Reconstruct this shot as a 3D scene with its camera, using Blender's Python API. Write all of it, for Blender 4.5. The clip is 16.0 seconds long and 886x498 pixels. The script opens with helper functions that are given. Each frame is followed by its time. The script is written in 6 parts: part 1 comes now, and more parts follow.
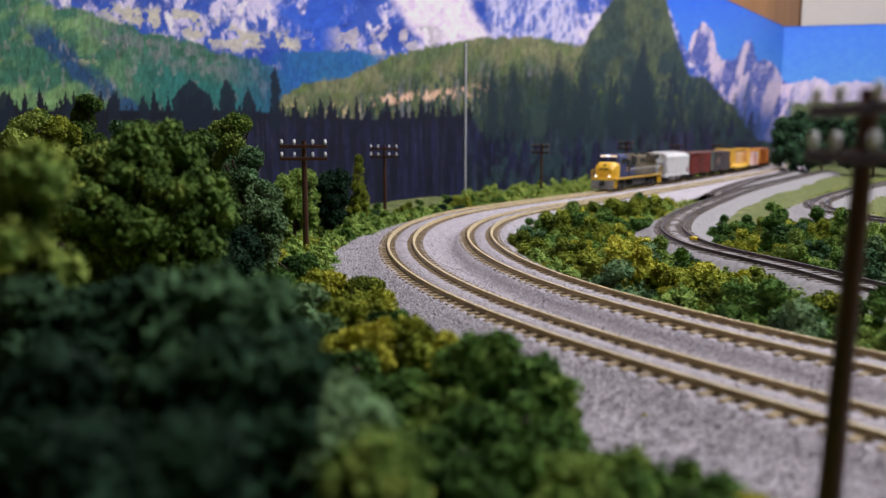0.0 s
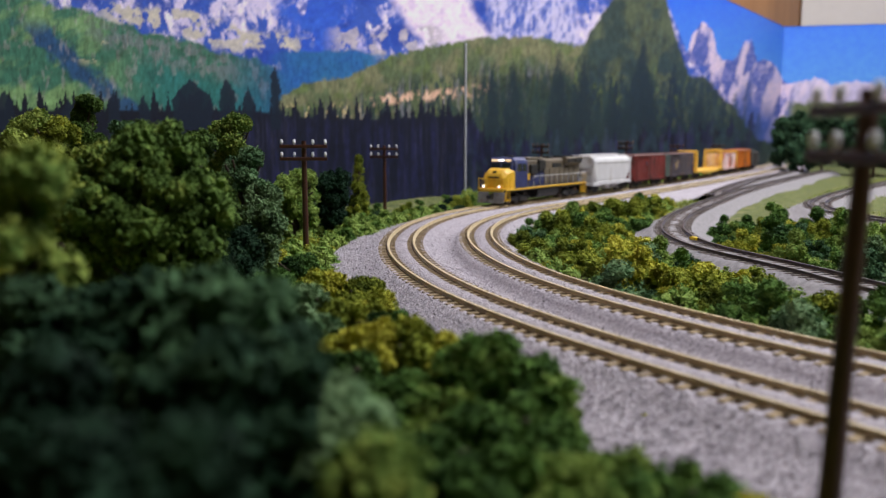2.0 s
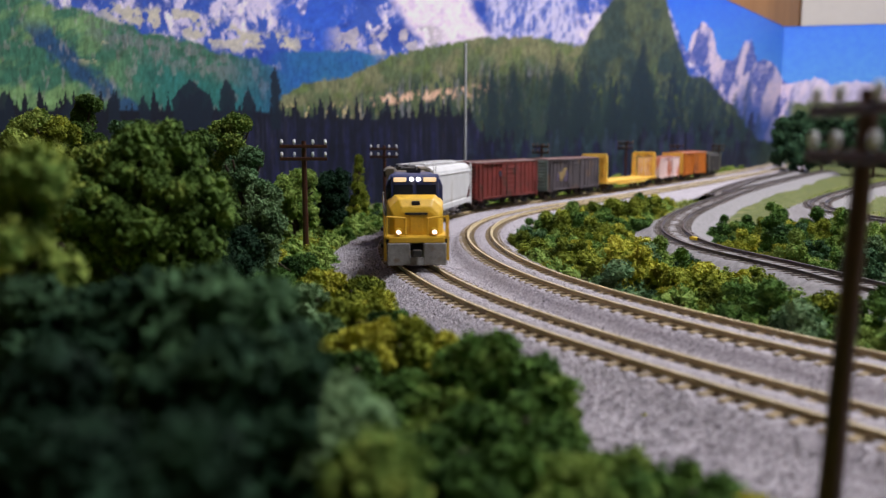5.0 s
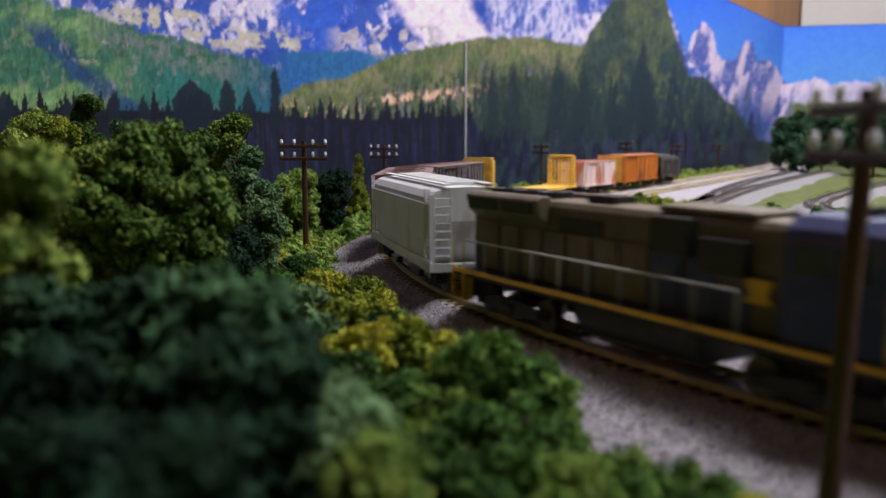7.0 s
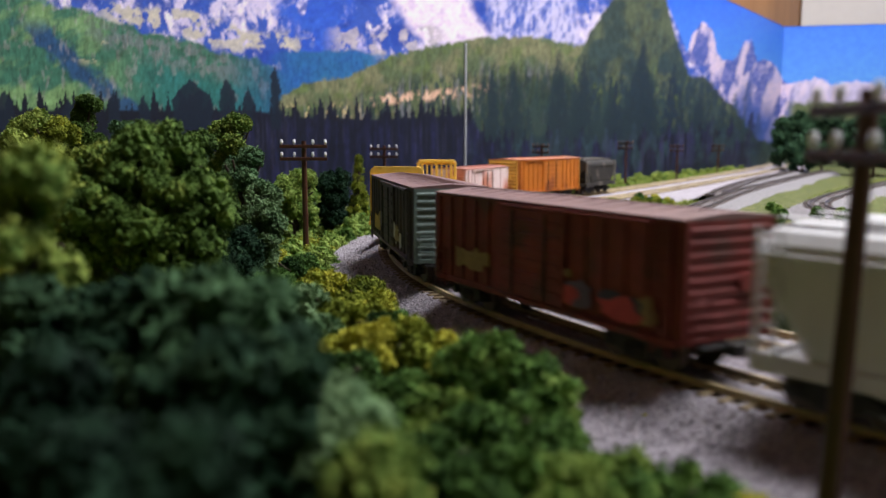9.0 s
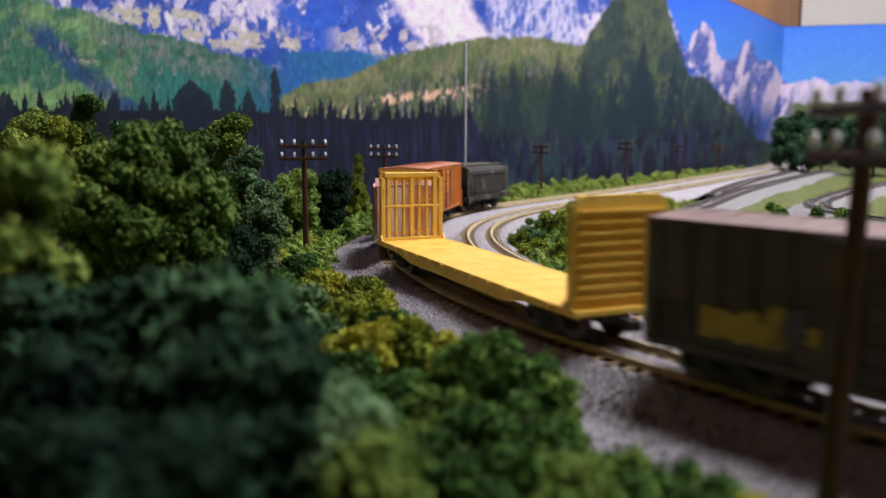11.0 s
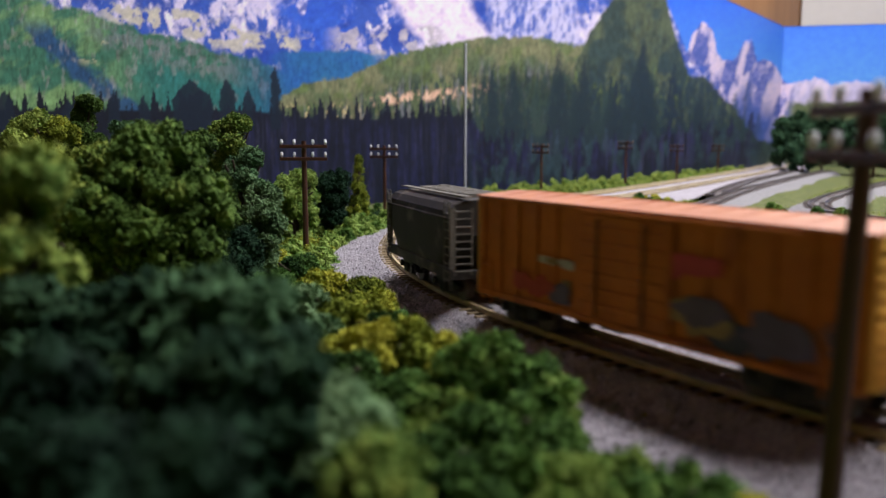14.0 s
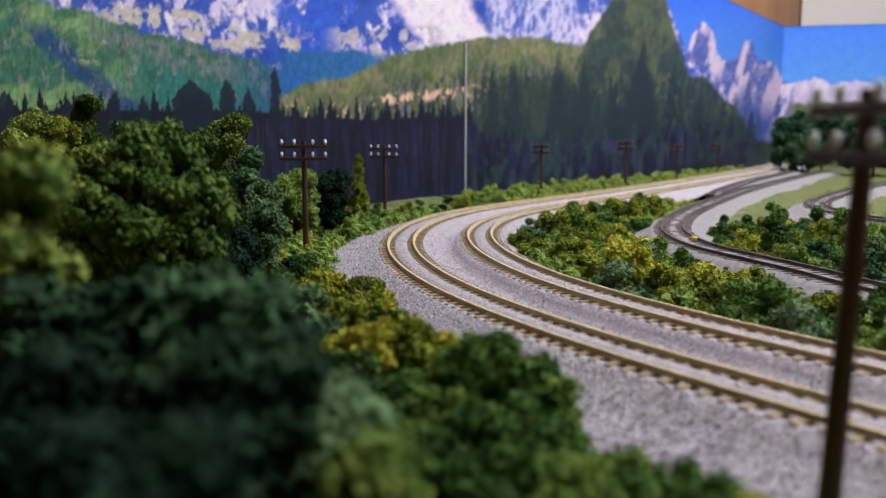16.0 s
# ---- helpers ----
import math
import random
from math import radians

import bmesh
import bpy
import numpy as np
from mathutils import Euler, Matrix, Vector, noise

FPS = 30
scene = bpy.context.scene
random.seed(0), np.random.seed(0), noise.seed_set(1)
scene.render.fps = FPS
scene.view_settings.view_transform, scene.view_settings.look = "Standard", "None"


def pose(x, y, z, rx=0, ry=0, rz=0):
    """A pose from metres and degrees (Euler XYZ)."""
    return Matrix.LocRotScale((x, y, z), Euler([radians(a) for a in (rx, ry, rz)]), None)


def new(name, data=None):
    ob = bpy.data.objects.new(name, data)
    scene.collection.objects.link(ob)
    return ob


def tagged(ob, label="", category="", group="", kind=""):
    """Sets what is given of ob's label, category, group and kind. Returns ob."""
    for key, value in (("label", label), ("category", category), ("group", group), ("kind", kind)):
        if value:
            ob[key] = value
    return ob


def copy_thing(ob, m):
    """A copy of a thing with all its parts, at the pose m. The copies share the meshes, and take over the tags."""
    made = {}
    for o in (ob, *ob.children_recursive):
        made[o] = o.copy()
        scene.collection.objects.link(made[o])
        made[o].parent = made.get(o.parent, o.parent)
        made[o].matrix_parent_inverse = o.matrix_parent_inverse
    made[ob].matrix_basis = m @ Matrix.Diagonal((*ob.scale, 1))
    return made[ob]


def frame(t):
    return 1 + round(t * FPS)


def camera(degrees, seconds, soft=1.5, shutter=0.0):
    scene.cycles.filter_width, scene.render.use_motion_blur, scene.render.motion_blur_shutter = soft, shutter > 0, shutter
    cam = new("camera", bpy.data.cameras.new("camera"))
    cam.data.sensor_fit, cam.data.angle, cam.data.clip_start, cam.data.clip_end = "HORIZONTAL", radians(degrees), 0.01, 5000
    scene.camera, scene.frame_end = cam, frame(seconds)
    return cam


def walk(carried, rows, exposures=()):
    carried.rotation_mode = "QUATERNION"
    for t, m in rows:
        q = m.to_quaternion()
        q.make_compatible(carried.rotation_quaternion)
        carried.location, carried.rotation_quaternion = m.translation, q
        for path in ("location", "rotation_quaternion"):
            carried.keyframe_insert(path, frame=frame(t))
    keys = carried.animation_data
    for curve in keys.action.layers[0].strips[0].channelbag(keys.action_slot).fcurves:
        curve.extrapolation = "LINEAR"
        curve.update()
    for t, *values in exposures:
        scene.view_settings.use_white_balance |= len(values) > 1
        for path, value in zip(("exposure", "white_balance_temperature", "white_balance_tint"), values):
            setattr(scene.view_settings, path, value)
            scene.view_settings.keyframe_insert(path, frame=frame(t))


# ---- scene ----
EYE_Z = 0.0774
cam = camera(57.5, 16.0, soft=1.3, shutter=0.65)
cam.data.dof.use_dof = True
cam.data.dof.focus_distance = 0.46
cam.data.dof.aperture_fstop = 12.0
HERE = pose(0, 0, EYE_Z, 90 - 7.672, 0, 0)
walk(cam, [(0.0, HERE), (16.0, HERE)], [(0.0, -0.03), (6.4, -0.03), (8.0, 0.15), (9.2, 0.2), (11.5, 0.05), (12.6, 0.06), (14.6, 0.14), (15.2, 0.14), (16.0, 0.05)])

# ---- light: three unseen ceiling lamps, room closed all round ----
world = bpy.data.worlds.new("world")
scene.world = world
world.use_nodes = True
world.node_tree.nodes["Background"].inputs[0].default_value = (0.8, 0.9, 1.0, 1)
world.node_tree.nodes["Background"].inputs[1].default_value = 0.004


def unseen_ceiling_lamp(x, y, z, power, sx, sy, turn):
    data = bpy.data.lights.new("ceiling_lamp_light", "AREA")
    data.shape, data.size, data.size_y, data.energy = "RECTANGLE", sx, sy, power
    data.color = (0.98, 0.98, 1.03)
    ob = new("ceiling_lamp_light", data)
    ob.matrix_basis = pose(x, y, z, 0, 0, turn)
    return ob


unseen_ceiling_lamp(0.54, 0.20, 1.24, 20, 0.2, 0.9, 30)
# these two are added to brighten the backdrop and the far track
unseen_ceiling_lamp(0.66, 0.95, 1.24, 13, 0.2, 0.9, 30)
unseen_ceiling_lamp(1.20, 1.6, 1.24, 22, 0.2, 1.1, 30)


# ---- materials ----
def nodes_of(m):
    m.use_nodes = True
    nt = m.node_tree
    return nt, nt.nodes, nt.links, nt.nodes["Principled BSDF"]


def mat(name, c1, c2=None, scale=200.0, rough=0.7, metal=0.0, bump=0.0, fine=None, spots=None, vary=0.0, spec=0.5, aniso=(1, 1, 1), spot_scale=60.0, spot_cut=0.62):
    """Two-scale noise colour, bump in metres, optional spots of a third colour."""
    m = bpy.data.materials.new(name)
    nt, N, L, P = nodes_of(m)
    P.inputs["Roughness"].default_value, P.inputs["Metallic"].default_value = rough, metal
    P.inputs["Specular IOR Level"].default_value = spec
    c2 = c2 or tuple(min(1, 0.75 * c) for c in c1)
    tc = N.new("ShaderNodeTexCoord")
    mp = N.new("ShaderNodeMapping")
    mp.inputs["Scale"].default_value = aniso
    L.new(tc.outputs["Object"], mp.inputs[0])
    n1 = N.new("ShaderNodeTexNoise")
    n1.inputs["Scale"].default_value, n1.inputs["Detail"].default_value = scale, 4
    n2 = N.new("ShaderNodeTexNoise")
    n2.inputs["Scale"].default_value, n2.inputs["Detail"].default_value = scale * 7, 2
    L.new(mp.outputs[0], n1.inputs["Vector"])
    L.new(mp.outputs[0], n2.inputs["Vector"])
    add = N.new("ShaderNodeMath")
    add.operation = "MULTIPLY_ADD"
    L.new(n2.outputs["Fac"], add.inputs[0])
    add.inputs[1].default_value = 0.5
    L.new(n1.outputs["Fac"], add.inputs[2])
    ramp = N.new("ShaderNodeValToRGB")
    ramp.color_ramp.elements[0].position, ramp.color_ramp.elements[1].position = 0.55, 0.95
    ramp.color_ramp.elements[0].color, ramp.color_ramp.elements[1].color = (*c2, 1), (*c1, 1)
    L.new(add.outputs[0], ramp.inputs[0])
    col = ramp.outputs[0]
    if spots:
        n3 = N.new("ShaderNodeTexNoise")
        n3.inputs["Scale"].default_value, n3.inputs["Detail"].default_value = spot_scale, 3
        L.new(mp.outputs[0], n3.inputs["Vector"])
        r3 = N.new("ShaderNodeValToRGB")
        r3.color_ramp.elements[0].position, r3.color_ramp.elements[1].position = spot_cut - 0.05, spot_cut + 0.05
        L.new(n3.outputs["Fac"], r3.inputs[0])
        mx = N.new("ShaderNodeMixRGB")
        mx.inputs[2].default_value = (*spots, 1)
        L.new(r3.outputs[0], mx.inputs[0])
        L.new(col, mx.inputs[1])
        col = mx.outputs[0]
    if vary:
        oi = N.new("ShaderNodeObjectInfo")
        hs = N.new("ShaderNodeHueSaturation")
        mr = N.new("ShaderNodeMapRange")
        mr.inputs[3].default_value, mr.inputs[4].default_value = 1 - vary, 1 + vary
        L.new(oi.outputs["Random"], mr.inputs[0])
        L.new(mr.outputs[0], hs.inputs["Value"])
        L.new(col, hs.inputs["Color"])
        col = hs.outputs[0]
    L.new(col, P.inputs["Base Color"])
    if bump:
        b = N.new("ShaderNodeBump")
        b.inputs["Distance"].default_value = bump
        b.inputs["Strength"].default_value = 1.0
        L.new((n2 if fine else add).outputs[0], b.inputs["Height"])
        L.new(b.outputs[0], P.inputs["Normal"])
    return m


def foliage_mat(name, dark, mid, light):
    """Foam foliage: tone by the clump and by the object, ragged fine relief."""
    m = bpy.data.materials.new(name)
    nt, N, L, P = nodes_of(m)
    P.inputs["Roughness"].default_value, P.inputs["Specular IOR Level"].default_value = 0.9, 0.15
    tc = N.new("ShaderNodeTexCoord")
    oi = N.new("ShaderNodeObjectInfo")
    n1 = N.new("ShaderNodeTexNoise")
    n1.inputs["Scale"].default_value, n1.inputs["Detail"].default_value = 110, 3
    n2 = N.new("ShaderNodeTexNoise")
    n2.inputs["Scale"].default_value, n2.inputs["Detail"].default_value = 900, 3
    for n in (n1, n2):
        L.new(tc.outputs["Object"], n.inputs["Vector"])
    a = N.new("ShaderNodeMath")
    a.operation = "MULTIPLY_ADD"
    a.inputs[1].default_value = 0.55
    L.new(n2.outputs["Fac"], a.inputs[0])
    L.new(n1.outputs["Fac"], a.inputs[2])
    b = N.new("ShaderNodeMath")
    b.operation = "MULTIPLY_ADD"
    b.inputs[1].default_value = 0.45
    L.new(oi.outputs["Random"], b.inputs[0])
    L.new(a.outputs[0], b.inputs[2])
    ramp = N.new("ShaderNodeValToRGB")
    e = ramp.color_ramp.elements
    e[0].color = (*dark, 1)
    e[1].color = (*mid, 1)
    e2 = e.new(1.0)
    e2.color = (*light, 1)
    sc = N.new("ShaderNodeMath")
    sc.operation = "MULTIPLY"
    sc.inputs[1].default_value = 0.78
    L.new(b.outputs[0], sc.inputs[0])
    e[0].position, e[1].position, e2.position = 0.52, 0.78, 0.95
    L.new(sc.outputs[0], ramp.inputs[0])
    L.new(ramp.outputs[0], P.inputs["Base Color"])
    bp = N.new("ShaderNodeBump")
    bp.inputs["Distance"].default_value = 0.0012
    L.new(n2.outputs["Fac"], bp.inputs["Height"])
    L.new(bp.outputs[0], P.inputs["Normal"])
    return m


M_BALLAST = mat("ballast", (0.50, 0.45, 0.49), (0.25, 0.225, 0.245), 700, 0.9, bump=0.0007, spots=(0.16, 0.14, 0.14), spot_scale=900, spot_cut=0.68)
M_GRAIN = mat("ballast_grain", (0.56, 0.515, 0.55), (0.31, 0.285, 0.31), 300, 0.85)
M_GRAIN_DARK = mat("ballast_grain_dark", (0.13, 0.11, 0.11), (0.06, 0.05, 0.05), 300, 0.85)
M_SOIL = mat("turf", (0.14, 0.16, 0.035), (0.045, 0.06, 0.015), 140, 0.95, bump=0.002, spots=(0.20, 0.19, 0.07), spot_scale=45)
M_RAIL = mat("rail_steel", (0.60, 0.48, 0.28), (0.44, 0.35, 0.19), 150, 0.5, 0.0, bump=0.0)
M_RAILDARK = mat("rail_dark", (0.10, 0.08, 0.075), (0.05, 0.04, 0.04), 150, 0.4, 0.2)
M_TIE = mat("tie", (0.26, 0.19, 0.10), (0.16, 0.11, 0.06), 300, 0.8, bump=0.0003, spots=(0.5, 0.46, 0.47), spot_scale=500, spot_cut=0.72, vary=0.2)
M_TIEDARK = mat("tie_dark", (0.13, 0.10, 0.085), (0.06, 0.048, 0.045), 300, 0.8, vary=0.2)
M_POLE = mat("pole_plastic", (0.075, 0.025, 0.011), (0.035, 0.013, 0.006), 300, 0.45, aniso=(1, 1, 0.15))
M_GLASSY = mat("insulator_white", (0.85, 0.85, 0.88), (0.7, 0.7, 0.74), 600, 0.2)
M_LEAF_A = foliage_mat("foliage_green", (0.014, 0.042, 0.010), (0.10, 0.20, 0.040), (0.23, 0.32, 0.07))
M_LEAF_E = foliage_mat("foliage_dark_olive", (0.014, 0.036, 0.007), (0.105, 0.18, 0.035), (0.28, 0.34, 0.07))
M_LEAF_B = foliage_mat("foliage_olive", (0.045, 0.075, 0.009), (0.24, 0.28, 0.032), (0.50, 0.47, 0.06))
M_LEAF_D = foliage_mat("foliage_greygreen", (0.02, 0.055, 0.024), (0.085, 0.17, 0.075), (0.17, 0.26, 0.12))
# near-black base puts the foreground's deep shade into the leaf colour
M_LEAF_C = foliage_mat("foliage_bluegreen_shaded", (0.004, 0.014, 0.008), (0.016, 0.046, 0.022), (0.05, 0.10, 0.045))
M_GRASS = mat("scatter_grass", (0.30, 0.34, 0.05), (0.13, 0.19, 0.03), 60, 0.9, spots=(0.36, 0.32, 0.12), spot_scale=40)
M_TRUNK = mat("bark", (0.07, 0.045, 0.03), (0.03, 0.02, 0.013), 250, 0.9, bump=0.0006)


# ---- mesh helpers ----
def link_mesh(name, verts, faces, material, parent=None, smooth=False):
    me = bpy.data.meshes.new(name)
    me.from_pydata([tuple(q) for q in verts], [], [tuple(q) for q in faces])
    me.materials.append(material)
    if smooth:
        me.shade_smooth()
    ob = new(name, me)
    if parent is not None:
        ob.parent = parent
    return ob


def part(name, bm, material, parent=None, label="", smooth=False):
    me = bpy.data.meshes.new(name)
    bm.to_mesh(me)
    bm.free()
    for q in material if isinstance(material, (list, tuple)) else [material]:
        me.materials.append(q)
    if smooth:
        me.shade_smooth()
    ob = new(name, me)
    if parent is not None:
        ob.parent = parent
    if label:
        ob["label"] = label
    return ob


def put_box(bm, x0, x1, y0, y1, z0, z1, bevel=0.0, mi=0):
    r = bmesh.ops.create_cube(bm, size=1, matrix=Matrix.Translation(((x0 + x1) / 2, (y0 + y1) / 2, (z0 + z1) / 2)) @ Matrix.Diagonal((x1 - x0, y1 - y0, z1 - z0, 1)))
    vs = r["verts"]
    fs = {f for q in vs for f in q.link_faces}
    for f in fs:
        f.material_index = mi
    if bevel:
        bmesh.ops.bevel(bm, geom=list({e for q in vs for e in q.link_edges}), offset=bevel, segments=2, affect="EDGES", profile=0.5)
    return vs


def put_rod(bm, a, b, r, seg=8, r2=None, mi=0):
    a, b = Vector(a), Vector(b)
    d = b - a
    m = Matrix.Translation((a + b) / 2) @ d.to_track_quat("Z", "Y").to_matrix().to_4x4()
    n0 = len(bm.faces)
    bmesh.ops.create_cone(bm, cap_ends=True, segments=seg, radius1=r, radius2=r if r2 is None else r2, depth=d.length, matrix=m)
    if mi:
        bm.faces.ensure_lookup_table()
        for f in bm.faces[n0:]:
            f.material_index = mi


def put_prism(bm, outline, x0, x1, bevel=0.0, mi=0):
    """A closed y-z outline pulled from x0 to x1."""
    a = [bm.verts.new((x0, y, z)) for y, z in outline]
    b = [bm.verts.new((x1, y, z)) for y, z in outline]
    n = len(outline)
    fs = [bm.faces.new(a[::-1]), bm.faces.new(b)]
    for i in range(n):
        fs.append(bm.faces.new((a[i], a[(i + 1) % n], b[(i + 1) % n], b[i])))
    for f in fs:
        f.material_index = mi
    bmesh.ops.recalc_face_normals(bm, faces=fs)
    if bevel:
        bmesh.ops.bevel(bm, geom=list({e for f in fs for e in f.edges}), offset=bevel, segments=1, affect="EDGES")


def put_prism_y(bm, outline, y0, y1, bevel=0.0, mi=0):
    """A closed x-z outline pulled from y0 to y1."""
    a = [bm.verts.new((x, y0, z)) for x, z in outline]
    b = [bm.verts.new((x, y1, z)) for x, z in outline]
    n = len(outline)
    fs = [bm.faces.new(a[::-1]), bm.faces.new(b)]
    for i in range(n):
        fs.append(bm.faces.new((a[i], a[(i + 1) % n], b[(i + 1) % n], b[i])))
    for f in fs:
        f.material_index = mi
    bmesh.ops.recalc_face_normals(bm, faces=fs)
    if bevel:
        bmesh.ops.bevel(bm, geom=list({e for f in fs for e in f.edges}), offset=bevel, segments=1, affect="EDGES")


def empty(name, x=0, y=0, z=0, turn=0):
    ob = new(name)
    ob.empty_display_size = 0.01
    ob.matrix_basis = pose(x, y, z, 0, 0, turn)
    return ob


# ---- the line of the main track, by its curvature (metres along it, 1/m) ----
RAIL_TOP = 0.012
GAUGE = 0.0165
TRACK_GAP = 0.0535
STEP = 0.005
_s = np.arange(-2.6, 2.3, STEP)
_k = np.interp(_s, [-1.6, -1.0, -0.65, -0.42, -0.21, 0, 0.2, 0.34, 0.5], [-0.089, -0.034, -0.106, -0.201, 2.208, 1.774, 1.897, 1.015, 1.623])
_i0 = int(np.argmin(abs(_s)))
_th = np.concatenate([[0], np.cumsum((_k[1:] + _k[:-1]) / 2 * STEP)])
_th = _th - _th[_i0] - 1.5474
_mid = (_th[1:] + _th[:-1]) / 2
_x = np.concatenate([[0], np.cumsum(np.cos(_mid) * STEP)])
_y = np.concatenate([[0], np.cumsum(np.sin(_mid) * STEP)])
_x, _y = _x - _x[_i0] - 0.0278, _y - _y[_i0] + 0.5349


def on_line(s, off=0.0):
    """Place and heading on the main line, off metres to the left of its run."""
    x, y, th = np.interp(s, _s, _x), np.interp(s, _s, _y), np.interp(s, _s, _th)
    return x - math.sin(th) * off, y + math.cos(th) * off, th


# ---- the room ----
WALL_Y0, WALL_SLOPE = 1.055, 1.393
WALL_A = math.atan(WALL_SLOPE)
WD = Vector((math.cos(WALL_A), math.sin(WALL_A), 0))
CORNER = Vector((1.014, 2.468, 0))
BOARD_TOP = 0.413
RD = Vector((0.755, -0.150, 0)).normalized()
M_CEIL = mat("ceiling_kept_dark", (0.09, 0.088, 0.085), (0.07, 0.068, 0.066), 5, 0.9)
M_CREAM = mat("cream_paint", (0.72, 0.67, 0.63), (0.66, 0.61, 0.57), 6, 0.8)
M_WOOD = mat("orange_wood", (0.42, 0.19, 0.065), (0.30, 0.125, 0.04), 12, 0.5, aniso=(1, 1, 0.1))
M_DARKWALL = mat("wall_kept_dark", (0.10, 0.06, 0.035), (0.07, 0.04, 0.022), 10, 0.6, aniso=(1, 1, 0.1))
M_FLOOR = mat("floor_grey", (0.18, 0.17, 0.16), (0.11, 0.1, 0.1), 40, 0.95)


def slab(name, a, b, thick, z0, z1, material, label):
    """An upright wall from a to b; its body lies on the left of that way."""
    a, b = Vector(a), Vector(b)
    d = (b - a).normalized()
    n = Vector((-d.y, d.x, 0)) * thick
    vs = [(q.x, q.y, z) for z in (z0, z1) for q in (a, b, b + n, a + n)]
    ob = link_mesh(name, vs, [(0, 3, 2, 1), (4, 5, 6, 7), (0, 1, 5, 4), (1, 2, 6, 5), (2, 3, 7, 6), (3, 0, 4, 7)], material)
    return tagged(ob, label, "wall", kind="structure")


LW = Vector((-WD.y, WD.x, 0))
RW = Vector((-RD.y, RD.x, 0))
slab("wall_west", CORNER - WD * 6.2 + LW * 0.035, CORNER + WD * 0.36 + LW * 0.035, 0.1, -1.1, 1.3, M_WOOD, "orange-brown wood panelled wall behind the backdrop")
slab("wall_north", CORNER + WD * 0.355 + LW * 0.03, CORNER + WD * 0.355 + LW * 0.03 + RD * 2.8, 0.1, -1.1, 1.3, M_CREAM, "plain cream painted room wall")
# east and south walls are added out of view, dark to cut bounce
slab("wall_east", (3.6, -3.0, 0), (3.6, 3.3, 0), -0.1, -1.1, 1.3, M_DARKWALL, "unseen room wall, kept dark to hold back bounced light")
slab("wall_south", (-2.4, -2.8, 0), (3.6, -2.8, 0), -0.1, -1.1, 1.3, M_DARKWALL, "unseen room wall, kept dark to hold back bounced light")


def flat_slab(name, z0, z1, material, label, cat):
    vs = [(x, y, z) for z in (z0, z1) for x, y in ((-2.6, -3), (3.8, -3), (3.8, 4), (-2.6, 4))]
    return tagged(link_mesh(name, vs, [(0, 3, 2, 1), (4, 5, 6, 7), (0, 1, 5, 4), (1, 2, 6, 5), (2, 3, 7, 6), (3, 0, 4, 7)], material), label, cat, kind="structure")


# both added out of view to close the room; dark ceiling cuts fill light
flat_slab("ceiling", 1.3, 1.4, M_CEIL, "unseen room ceiling, kept dark to hold back bounced light", "ceiling")
flat_slab("floor", -1.2, -1.1, M_FLOOR, "unseen grey floor closing the room", "floor")


# ---- the printed mountain mural on the backdrop boards ----
def fbm(u, v, scale, seed, octaves=4, sx=1.0, sy=1.0):
    """Smooth value noise on arrays, 0 to 1."""
    rng = np.random.RandomState(seed)
    out, amp, tot = np.zeros_like(u), 1.0, 0.0
    for o in range(octaves):
        tab = rng.rand(256, 256)
        x, y = u / scale / sx * 2 ** o + 37.3 * o + 500, v / scale / sy * 2 ** o + 11.7 * o + 500
        xi, yi = np.floor(x).astype(int), np.floor(y).astype(int)
        fx, fy = x - xi, y - yi
        fx, fy = fx * fx * (3 - 2 * fx), fy * fy * (3 - 2 * fy)
        g = lambda a, b: tab[a % 256, b % 256]
        out += amp * ((g(xi, yi) * (1 - fx) + g(xi + 1, yi) * fx) * (1 - fy) + (g(xi, yi + 1) * (1 - fx) + g(xi + 1, yi + 1) * fx) * fy)
        tot += amp
        amp *= 0.55
    return out / tot


def smooth(a, lo, hi):
    q = np.clip((a - lo) / (hi - lo), 0, 1)
    return q * q * (3 - 2 * q)


def lin(*rgb):
    return np.array([((c / 255 + 0.055) / 1.055) ** 2.4 if c > 10 else c / 255 / 12.92 for c in rgb])


def spires(u, base, height, pitch, seed, wide=0.30):
    """A row of spruce tips: the height of the dark wood's outline over each u."""
    rng = np.random.RandomState(seed)
    out = np.full_like(u, -1e3)
    for c in np.arange(-300, 1700, pitch):
        c0, h = c + rng.uniform(-0.5, 0.5) * pitch, height * rng.uniform(0.35, 1.0) ** 1.3
        w = h * wide * rng.uniform(0.7, 1.3)
        rag = 1 + 0.25 * np.sin(u * 1.7 + c)
        out = np.maximum(out, h * (1 - np.abs(u - c0) / w * rag))
    return base - np.maximum(out, 0)


